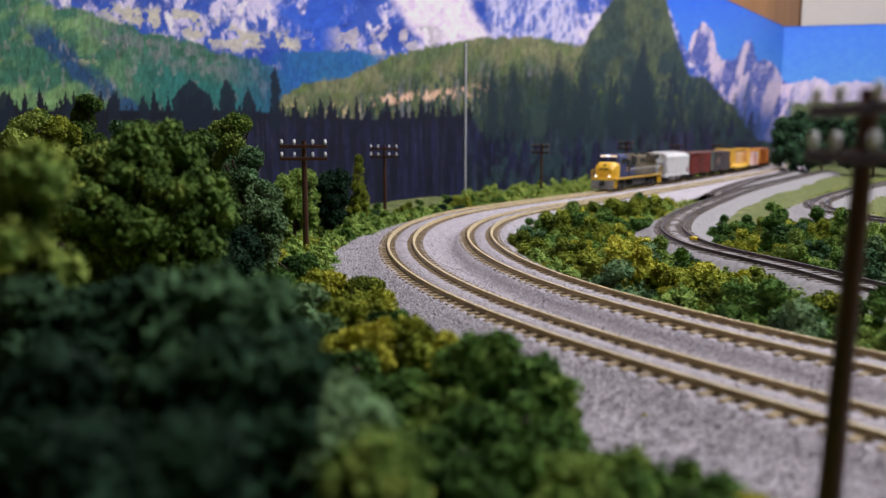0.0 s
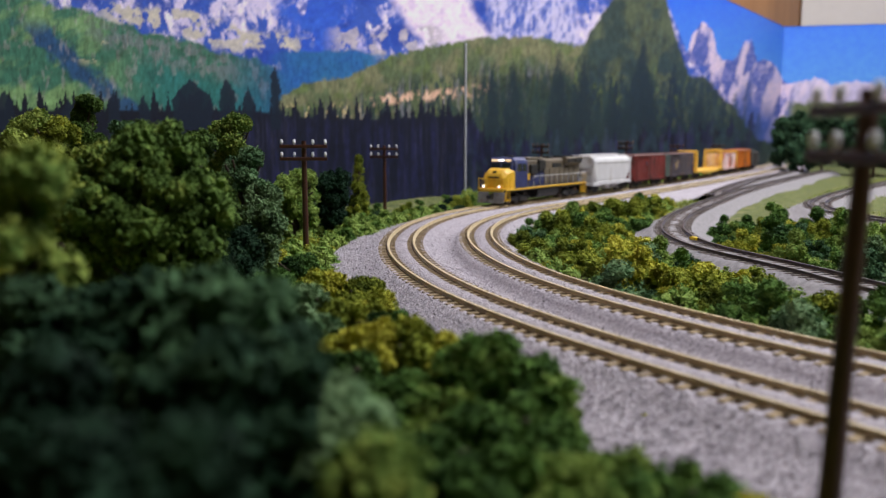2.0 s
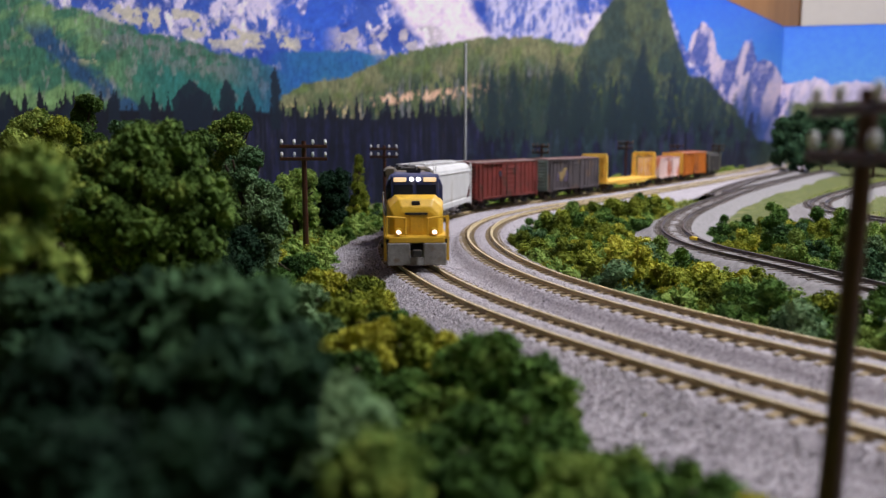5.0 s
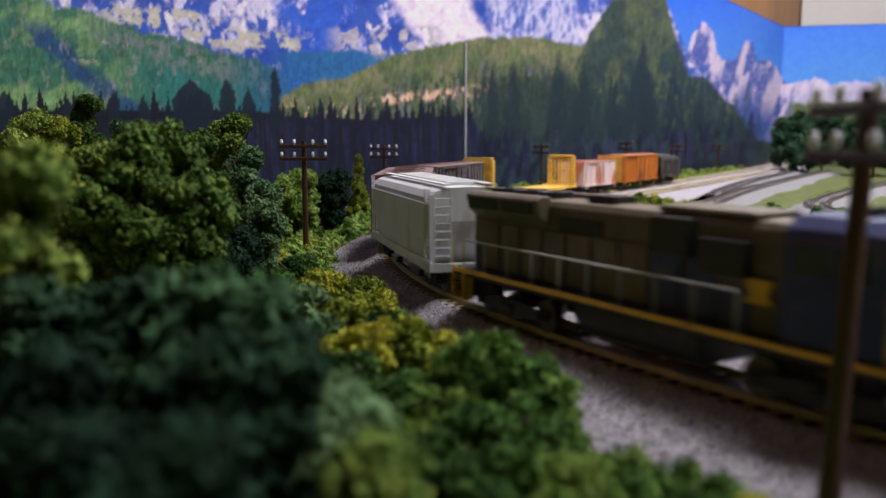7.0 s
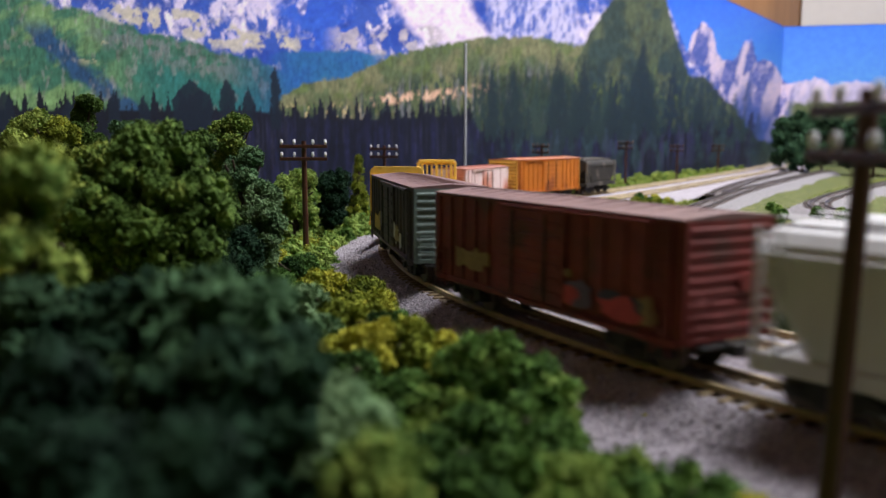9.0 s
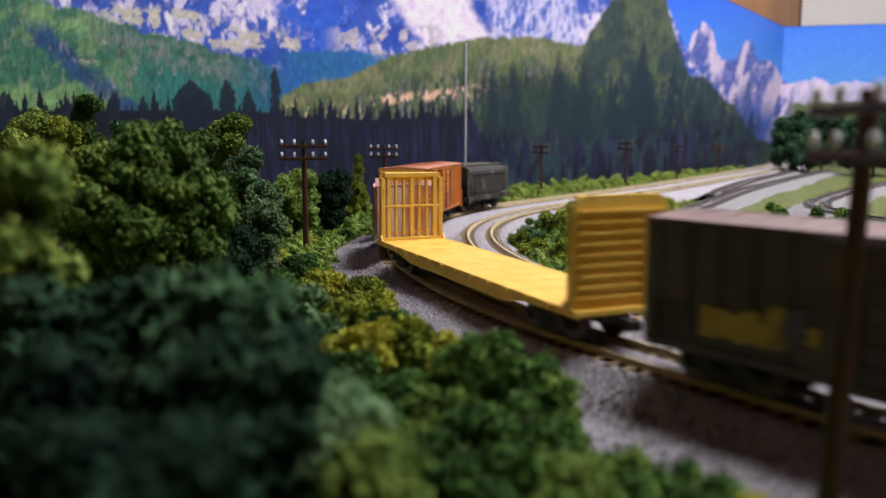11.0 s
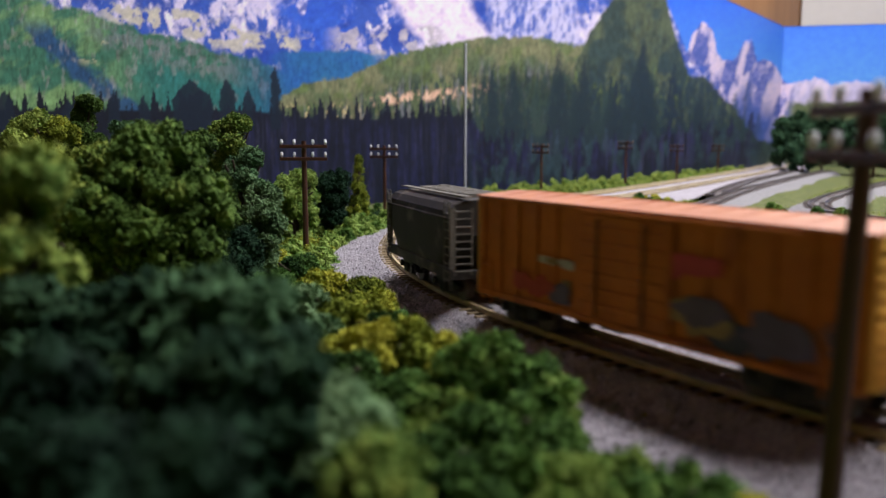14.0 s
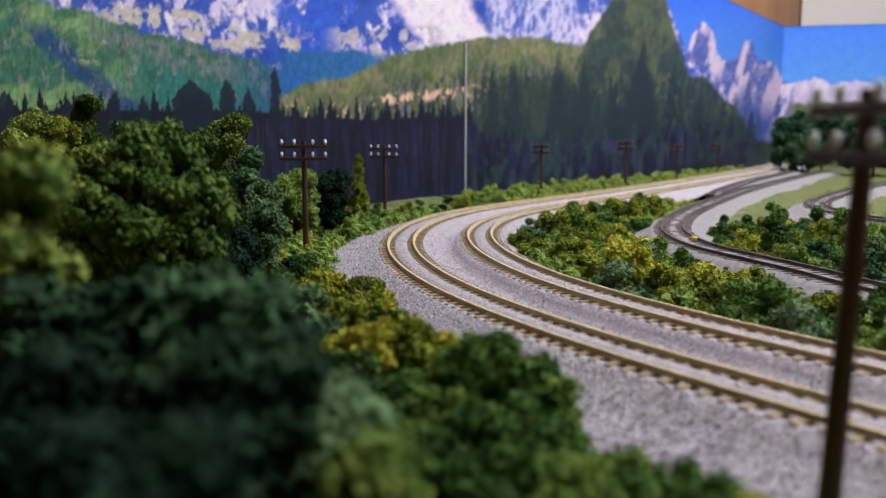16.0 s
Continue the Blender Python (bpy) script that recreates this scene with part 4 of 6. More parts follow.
def turf_tufts(name, poly, count, seed, material, label):
    """Short scatter grass: many small upright blades on the turf."""
    rng = np.random.RandomState(seed)
    xs, ys = [q[0] for q in poly], [q[1] for q in poly]
    x, y = rng.uniform(min(xs), max(xs), count), rng.uniform(min(ys), max(ys), count)
    keep = np.array([poly_in(a, b, poly) for a, b in zip(x, y)]) & (fbm(x * 1000, y * 1000, 60, 90 + seed, 3) > 0.42)
    d = dist_line(x, y)
    keep &= (d < -0.046) | (d > 0.088)
    x, y = x[keep], y[keep]
    z = ground_height(x, y)
    n = len(x)
    p = np.stack([x, y, z], 1)
    v = p[:, None, :] + rng.uniform(-1, 1, (n, 3, 3)) * np.array([0.0014, 0.0014, 0.0004])
    v[:, 2, 2] += rng.uniform(0.001, 0.0035, n)
    ob = link_mesh(name, v.reshape(-1, 3), np.arange(n * 3).reshape(-1, 3), material)
    return tagged(ob, label, "grass", kind="stuff")


turf_tufts("grass", [(0.199, 0.664), (0.307, 0.791), (0.644, 1.331), (1.031, 1.824), (1.202, 1.762), (0.648, 0.833), (0.387, 0.531)], 60000, 1, M_GRASS, "short yellow-green scatter grass between yard tracks")
turf_tufts("grass", [(0.112, 0.749), (0.237, 0.955), (0.432, 1.295), (0.375, 1.072), (0.233, 0.800)], 16000, 2, M_GRASS, "short yellow-green scatter grass beside the main line")
turf_tufts("grass", [(-0.251, 0.250), (0.030, 0.202), (-0.039, 0.486), (0.018, 0.874), (-0.239, 0.620)], 30000, 3, M_GRASS, "short yellow-green scatter grass on the bank")

# two weeds rooted in the ballast
bush(0.0630, 0.2085, 0.17, "b", 1.2, 0.004)
bush(0.0545, 0.2104, 0.14, "b", 1.1, 0.004)

# ---- trees ----
foam_tree(-0.1090, 0.300, 0.0845, 0.0315, "e", 1, 15, 0.0046, 0.22, bits=26000, label="broad mid-green model tree with a lumpy foam crown")
foam_tree(-0.1324, 0.300, 0.0746, 0.0157, "e", 2, 9, 0.0045, 0.15, bits=26000)
foam_tree(-0.1035, 0.420, 0.0770, 0.0141, "d", 3, 10, 0.0034, 0.15, bits=26000, label="grey-green model tree with a fine-textured foam crown")
foam_tree(-0.0916, 0.400, 0.0604, 0.0118, "d", 4, 8, 0.0032, 0.08, bits=26000, label="grey-green model tree with a fine-textured foam crown")
foam_tree(-0.1224, 0.470, 0.0962, 0.0138, "e", 5, 9, 0.0038, 0.30, bits=26000)
foam_tree(-0.1131, 0.620, 0.0571, 0.0200, "a", 6, 9, 0.0040, 0.08, bits=26000)
foam_tree(-0.0901, 0.660, 0.0576, 0.0166, "c", 7, 8, 0.0042, 0.10, bits=26000)
foam_tree(-0.2200, 0.500, 0.1021, 0.0119, "e", 8, 7, 0.0036, 0.25, bits=26000, label="ragged dark green model tree")
foam_tree(-0.1862, 0.470, 0.0879, 0.0099, "d", 9, 7, 0.0034, 0.25, bits=26000)
foam_tree(-0.2418, 0.470, 0.0879, 0.0171, "e", 10, 9, 0.0042, 0.20, bits=26000)
foam_tree(-0.2191, 0.460, 0.0839, 0.0129, "b", 11, 8, 0.0042, 0.20, bits=26000)
foam_tree(-0.1138, 0.360, 0.0832, 0.0151, "e", 12, 9, 0.0042, 0.20, bits=26000)
foam_tree(-0.0963, 0.360, 0.0394, 0.0151, "c", 13, 8, 0.0040, 0.05, bits=26000)
foam_tree(-0.0792, 0.760, 0.0651, 0.0110, "b", 40, 60, 0.0030, 0.05, pointed=True, label="slender yellow-green pointed model conifer")
for x, y, h, w, sd in ((0.815, 1.895, 0.146, 0.055, 21), (0.879, 1.884, 0.154, 0.062, 22), (0.808, 1.824, 0.102, 0.039, 23), (0.935, 1.824, 0.133, 0.055, 24), (0.917, 1.731, 0.142, 0.055, 25), (0.988, 1.793, 0.164, 0.062, 26)):
    foam_tree(x, y, h, w, "c", sd, 10, 0.009, 0.05, bits=6000, label="dark green foam trees at the far end of the yard")

# ---- the train ----
M_YEL = mat("loco_yellow", (0.80, 0.48, 0.035), (0.66, 0.38, 0.03), 120, 0.42, spots=(0.42, 0.24, 0.04), spot_scale=160, spot_cut=0.70)
M_BLUE = mat("loco_blue", (0.038, 0.05, 0.16), (0.022, 0.03, 0.10), 120, 0.42, spots=(0.09, 0.09, 0.12), spot_scale=120, spot_cut=0.64)
M_GREY = mat("loco_grey", (0.17, 0.135, 0.09), (0.11, 0.088, 0.06), 90, 0.55, spots=(0.17, 0.13, 0.09), spot_scale=90, spot_cut=0.62, aniso=(1, 1, 0.4))
M_BLACK = mat("black_frame", (0.022, 0.021, 0.021), (0.012, 0.012, 0.012), 200, 0.6, spots=(0.05, 0.04, 0.03), spot_scale=200)
M_GRILLE = mat("grille_dark", (0.03, 0.028, 0.025), (0.012, 0.012, 0.012), 600, 0.5)
M_PLOW = mat("plow_grey", (0.24, 0.23, 0.22), (0.13, 0.12, 0.11), 130, 0.6, spots=(0.14, 0.10, 0.07), spot_scale=150, spot_cut=0.6)
M_RAILGREY = mat("handrail_grey", (0.5, 0.5, 0.48), (0.4, 0.4, 0.38), 200, 0.5)
M_PANE = mat("cab_glass", (0.02, 0.022, 0.03), (0.012, 0.013, 0.02), 100, 0.08)
M_HOPPER = mat("hopper_white", (0.66, 0.65, 0.66), (0.56, 0.55, 0.55), 60, 0.55, spots=(0.42, 0.38, 0.34), spot_scale=55, spot_cut=0.68, aniso=(1, 1, 0.35))
M_RED = mat("boxcar_red", (0.22, 0.032, 0.026), (0.13, 0.02, 0.016), 70, 0.6, spots=(0.10, 0.03, 0.02), spot_scale=60, spot_cut=0.6)
M_ROOFRED = mat("roof_red_grey", (0.24, 0.14, 0.13), (0.15, 0.085, 0.08), 70, 0.65)
M_SLATE = mat("boxcar_slate", (0.105, 0.085, 0.095), (0.062, 0.05, 0.058), 70, 0.6, spots=(0.14, 0.09, 0.07), spot_scale=50, spot_cut=0.6)
M_GREENEND = mat("boxcar_green_end", (0.17, 0.23, 0.20), (0.11, 0.15, 0.13), 90, 0.6)
M_FLAT = mat("flatcar_yellow", (0.90, 0.58, 0.11), (0.78, 0.44, 0.05), 90, 0.5, spots=(0.60, 0.32, 0.05), spot_scale=110, spot_cut=0.68)
M_PINK = mat("reefer_faded_white", (0.84, 0.68, 0.66), (0.74, 0.52, 0.49), 60, 0.6, spots=(0.66, 0.26, 0.17), spot_scale=38, spot_cut=0.60, aniso=(1, 1, 0.5))
M_PINKROOF = mat("reefer_roof", (0.55, 0.25, 0.19), (0.40, 0.16, 0.12), 70, 0.6)
M_RUST = mat("rust_underframe", (0.20, 0.075, 0.04), (0.11, 0.04, 0.025), 130, 0.8)
M_ORANGE = mat("boxcar_orange", (0.60, 0.18, 0.014), (0.45, 0.12, 0.01), 60, 0.55, spots=(0.32, 0.08, 0.015), spot_scale=45, spot_cut=0.62, aniso=(1, 1, 0.6))
M_ORANGE_END = mat("boxcar_orange_end", (0.80, 0.44, 0.06), (0.68, 0.32, 0.04), 90, 0.5, spots=(0.5, 0.17, 0.05), spot_scale=70, spot_cut=0.66)
M_ORANGEROOF = mat("boxcar_orange_roof", (0.62, 0.26, 0.14), (0.48, 0.18, 0.10), 60, 0.5)
M_BROWN = mat("hopper_dark_brown", (0.030, 0.024, 0.020), (0.015, 0.012, 0.010), 70, 0.7, spots=(0.12, 0.10, 0.08), spot_scale=60, spot_cut=0.63)
M_BROWNROOF = mat("hopper_grey_roof", (0.20, 0.18, 0.155), (0.11, 0.10, 0.085), 70, 0.7)
M_WHEEL = mat("wheel_steel", (0.12, 0.09, 0.07), (0.07, 0.05, 0.04), 200, 0.45, 0.5)
PAINTS = {"rose": mat("spray_rose", (0.55, 0.06, 0.07), (0.40, 0.04, 0.05), 200, 0.5), "tan": mat("spray_tan", (0.36, 0.25, 0.10), (0.22, 0.15, 0.06), 150, 0.5), "ink": mat("spray_ink", (0.05, 0.05, 0.09), (0.03, 0.03, 0.06), 200, 0.5), "violet": mat("spray_violet", (0.13, 0.10, 0.17), (0.08, 0.06, 0.11), 80, 0.5), "white": mat("spray_white", (0.6, 0.58, 0.55), (0.4, 0.38, 0.35), 150, 0.5), "gold": mat("spray_gold", (0.55, 0.40, 0.07), (0.4, 0.28, 0.05), 150, 0.5), "red": mat("spray_red", (0.5, 0.05, 0.03), (0.36, 0.04, 0.02), 150, 0.5)}


def glow_mat(name, colour, power):
    m = bpy.data.materials.new(name)
    nt, N, L, P = nodes_of(m)
    P.inputs["Base Color"].default_value = (0.8, 0.8, 0.8, 1)
    P.inputs["Emission Color"].default_value = (*colour, 1)
    P.inputs["Emission Strength"].default_value = power
    return m


M_LAMP = glow_mat("headlight_glow", (1.0, 0.96, 0.98), 2.8)
M_AMBER = glow_mat("number_board_glow", (1.0, 0.62, 0.25), 0.8)

GAPS = [0.003, 0.2135, 0.3557, 0.5167, 0.6780, 0.8950, 1.0165, 1.1884, 1.2930]
SPEED, S0 = 0.1419, -0.5714
CARS = []


def fit_body(top, kx, ky, kz):
    """Scales the body's parts, but not its trucks, to fit the camera's view."""
    for ob in top.children:
        if ob.name.startswith("truck"):
            continue
        for q in (ob, *ob.children_recursive):
            q.data.transform(Matrix.Diagonal((kx, ky, kz, 1)))


def wheel_mesh(r=0.0056):
    bm = bmesh.new()
    put_rod(bm, (0, -0.0012, 0), (0, 0.0012, 0), r, 20, r * 0.97)
    put_rod(bm, (0, 0.0011, 0), (0, 0.0017, 0), r * 1.12, 20)
    put_rod(bm, (0, -0.0018, 0), (0, -0.0011, 0), r * 0.35, 10)
    me = bpy.data.meshes.new("wheel")
    bm.to_mesh(me)
    bm.free()
    me.materials.append(M_WHEEL)
    return me


WHEEL = wheel_mesh()


def truck(parent, x, axles=2, pitch=0.0205, frame_mat=None):
    """A truck in its car's space; its wheels stand on the rail heads."""
    frame_mat = frame_mat or M_BLACK
    half = pitch * (axles - 1) / 2
    r = 0.0056
    bm = bmesh.new()
    put_box(bm, -0.0035, 0.0035, -0.0115, 0.0115, r - 0.0005, r + 0.0035, 0.0004)
    tk = part("truck", bm, frame_mat, parent)
    tk.matrix_basis = pose(x, 0, 0)
    for s in (-1, 1):
        bm = bmesh.new()
        y0, y1 = sorted((s * 0.0108, s * 0.0128))
        put_prism_y(bm, [(-half - 0.003, r - 0.0012), (-half + 0.003, r - 0.0016), (-0.004, r - 0.0034), (0.004, r - 0.0034), (half - 0.003, r - 0.0016), (half + 0.003, r - 0.0012), (half + 0.003, r + 0.0012), (0.006, r + 0.003), (-0.006, r + 0.003), (-half - 0.003, r + 0.0012)], y0, y1, 0.0003)
        for k in range(axles):
            ax = -half + k * pitch
            put_rod(bm, (ax, s * 0.0126, r), (ax, s * 0.0140, r), 0.0016, 10)
        for dx in (-0.0022, 0, 0.0022):
            put_rod(bm, (dx, s * 0.0134, r - 0.0024), (dx, s * 0.0134, r + 0.0014), 0.0009, 8)
        part("side_frame", bm, frame_mat, tk)
    for k in range(axles):
        for s in (-1, 1):
            w = new("wheel", WHEEL)
            w.parent = tk
            w.matrix_basis = Matrix.Translation((-half + k * pitch, s * 0.0084, r)) @ Matrix.Rotation(math.pi if s > 0 else 0, 4, "Z")
    return (tk, x)


def coupler(parent, x, way):
    bm = bmesh.new()
    put_box(bm, min(x, x + way * 0.006), max(x, x + way * 0.006), -0.0012, 0.0012, 0.0085, 0.0112, 0.0002)
    put_box(bm, min(x + way * 0.004, x + way * 0.0085), max(x + way * 0.004, x + way * 0.0085), -0.0024, 0.0024, 0.0078, 0.0118, 0.0006)
    part("coupler", bm, M_BLACK, parent)


def ladder(parent, x0, x1, y, z0, z1, rungs, material, axis="x"):
    """Two stiles and rungs, along x on a side or along y on an end."""
    bm = bmesh.new()
    P = (lambda a, z: (a, y, z)) if axis == "x" else (lambda a, z: (y, a, z))
    for a in (x0, x1):
        put_rod(bm, P(a, z0), P(a, z1), 0.00035, 6)
    for i in range(rungs):
        z = z0 + (z1 - z0) * (i + 0.5) / rungs
        put_rod(bm, P(x0, z), P(x1, z), 0.0003, 6)
    part("ladder", bm, material, parent)


def blotch(parent, name, x, z, w, h, y, paint_key, seed):
    """A sprayed piece: several strokes with uneven outlines lying just proud of a side."""
    rng = random.Random(seed)
    count = 7 if w > 0.025 else 3
    for q in range(count):
        cx = x + w * ((q + 0.5) / count - 0.5) + rng.uniform(-0.1, 0.1) * w
        cz = z + rng.uniform(-0.22, 0.22) * h
        ww, hh = w / count * rng.uniform(1.8, 2.8), h * rng.uniform(0.6, 1.1)
        n, ring = 14, []
        for i in range(n):
            a = i / n * 2 * math.pi
            k = 0.55 + 0.6 * rng.random()
            px = max(x - w / 2, min(x + w / 2, cx + ww / 2 * math.cos(a) * k))
            ring.append((px, max(z - h / 2, min(z + h / 2, cz + hh / 2 * math.sin(a) * k))))
        lift = y + math.copysign(0.00006 * (q % 3), y)
        bm = bmesh.new()
        put_prism_y(bm, ring, min(lift, lift + math.copysign(0.00015, y)), max(lift, lift + math.copysign(0.00015, y)))
        key = paint_key if rng.random() < 0.75 else rng.choice(("ink", "violet", "tan"))
        part(name, bm, PAINTS[key], parent, "faded sprayed paint patch")


def under(parent, length, w, z, material):
    """Centre sill, crossbearers and brake gear below a car body."""
    bm = bmesh.new()
    put_box(bm, -length / 2 + 0.004, length / 2 - 0.004, -0.004, 0.004, z - 0.0042, z, 0.0004)
    for k in range(-2, 3):
        x = k * length * 0.13
        put_prism(bm, [(-w / 2 + 0.001, z), (w / 2 - 0.001, z), (w / 2 - 0.001, z - 0.001), (0.004, z - 0.0035), (-0.004, z - 0.0035), (-w / 2 + 0.001, z - 0.001)], x - 0.0008, x + 0.0008)
    part("underframe", bm, material, parent)
    for x0, x1, y, r in ((0.08, 0.16, 0.008, 0.0024), (-0.12, -0.05, -0.007, 0.0028)):
        bm = bmesh.new()
        put_rod(bm, (length * x0, y, z - 0.003), (length * x1, y, z - 0.003), r, 10)
        part("brake_tank", bm, material, parent)


def box_car(i, label, m_side, m_end, m_roof, m_under, height, width=0.0345, ribs=14, door=0.038, sprays=(), plug=False):
    """A boxcar: ribbed sides, a door on rails, corrugated ends, a ribbed roof, ladders, trucks."""
    top = tagged(empty("boxcar"), label, "boxcar", "cars of the freight train")
    L_ = GAPS[i + 1] - GAPS[i] - 0.024
    z0, hw = 0.0120, width / 2
    eave = height - 0.0022
    bm = bmesh.new()
    put_box(bm, -L_ / 2, L_ / 2, -hw + 0.0006, hw - 0.0006, z0, eave, 0.0005)
    part("body", bm, m_side, top)
    for s in (-1, 1):
        y = s * (hw - 0.0006)
        xs = [(-L_ / 2 + 0.004) + (L_ - 0.008) * k / ribs for k in range(ribs + 1)]
        for x in xs:
            if abs(x) < door / 2 + 0.003:
                continue
            bm = bmesh.new()
            put_box(bm, x - 0.0005, x + 0.0005, min(y, y + s * 0.0007), max(y, y + s * 0.0007), z0 + 0.0012, eave - 0.0012)
            part("rib", bm, m_side, top)
        bm = bmesh.new()
        put_box(bm, -L_ / 2, L_ / 2, min(y, y + s * 0.0008), max(y, y + s * 0.0008), z0 - 0.0012, z0 + 0.0014, 0.0002)
        part("side_sill", bm, m_side, top)
        bm = bmesh.new()
        yd0, yd1 = sorted((y, y + s * 0.0013))
        put_box(bm, -door / 2, door / 2, yd0, yd1, z0 + 0.0015, eave - 0.002, 0.0003)
        dr = part("door", bm, m_side, top)
        n = 6
        for k in range(n):
            zc = z0 + 0.003 + (eave - z0 - 0.007) * (k + 0.5) / n
            e0, e1 = sorted((y + s * 0.0012, y + s * 0.0018))
            bm = bmesh.new()
            put_box(bm, -door / 2 + 0.002, door / 2 - 0.002, e0, e1, zc - 0.0011, zc + 0.0011, 0.0004)
            part("door_corrugation", bm, m_side, dr)
        bm = bmesh.new()
        for x in (-door / 4, door / 4):
            put_rod(bm, (x, y + s * 0.0022, z0 + 0.002), (x, y + s * 0.0022, eave - 0.003), 0.00035, 6)
        part("lock_rod", bm, m_under, dr)
        for z in (z0 + 0.0006, eave - 0.0012):
            bm = bmesh.new()
            e0, e1 = sorted((y, y + s * 0.0018))
            put_box(bm, -door / 2, door * 1.5, e0, e1, z - 0.0005, z + 0.0005)
            part("door_track", bm, m_side, top)
        for way in (-1, 1):
            xe = way * (L_ / 2 - 0.0065)
            ladder(top, xe - 0.003, xe + 0.003, y + s * 0.0011, z0 - 0.004, (eave if way > 0 else z0 + 0.014), 8 if way > 0 else 4, m_side)
    for way in (-1, 1):
        n = 9
        xe = way * L_ / 2
        a, b = sorted((xe, xe + way * 0.0006))
        bm = bmesh.new()
        put_box(bm, a, b, -hw + 0.0008, hw - 0.0008, z0, eave)
        panel = part("end_panel", bm, m_end, top)
        for k in range(0 if plug else n):
            zc = z0 + 0.002 + (eave - z0 - 0.003) * (k + 0.5) / n
            bm = bmesh.new()
            put_rod(bm, (xe, -hw + 0.002, zc), (xe, hw - 0.002, zc), 0.00135, 10)
            part("corrugation", bm, m_end, panel)
        for y in (-hw + 0.0015, hw - 0.0015):
            bm = bmesh.new()
            a, b = sorted((xe, xe + way * 0.0011))
            put_box(bm, a, b, y - 0.0007, y + 0.0007, z0, eave)
            part("corner_post", bm, m_end, panel)
        if plug:
            ladder(top, hw - 0.0095, hw - 0.003, xe + way * 0.0016, z0, eave - 0.002, 9, m_end, "y")
        ladder(top, -hw + 0.003, -hw + 0.009, xe + way * 0.0022, z0, z0 + 0.016, 4, m_end, "y")
        bm = bmesh.new()
        put_rod(bm, (xe + way * 0.001, 0.006, z0 + 0.018), (xe + way * 0.0025, 0.006, z0 + 0.018), 0.0034, 14)
        part("brake_wheel", bm, m_end, top)
        bm = bmesh.new()
        a, b = sorted((xe, xe + way * 0.0035))
        put_box(bm, a, b, -0.012, 0.012, z0 - 0.0015, z0 - 0.0007)
        part("crossover_platform", bm, m_under, top)
        coupler(top, way * (L_ / 2 - 0.002), way)
    bm = bmesh.new()
    put_prism(bm, [(-hw, eave), (hw, eave), (hw, eave + 0.0007), (0, height), (-hw, eave + 0.0007)], -L_ / 2 - 0.0006, L_ / 2 + 0.0006)
    roof = part("roof", bm, m_roof, top)
    for k in range(1, 15):
        x = -L_ / 2 + L_ * k / 15
        bm = bmesh.new()
        put_prism(bm, [(-hw + 0.0008, eave + 0.0007), (hw - 0.0008, eave + 0.0007), (0, height + 0.0005)], x - 0.0004, x + 0.0004)
        part("roof_seam", bm, m_roof, roof)
    under(top, L_, width, z0, m_under)
    for j, (x, z, w, h, sd, key) in enumerate(sprays):
        blotch(top, "sprayed_patch", x * L_, z0 + z * (eave - z0), w * L_, h * (eave - z0), sd * (hw + 0.00016), key, i * 31 + j)
    fit_body(top, 1, 1.02, 0.885)
    trucks = [truck(top, L_ / 2 - 0.022), truck(top, -L_ / 2 + 0.022)]
    CARS.append((top, i, trucks))
    return top


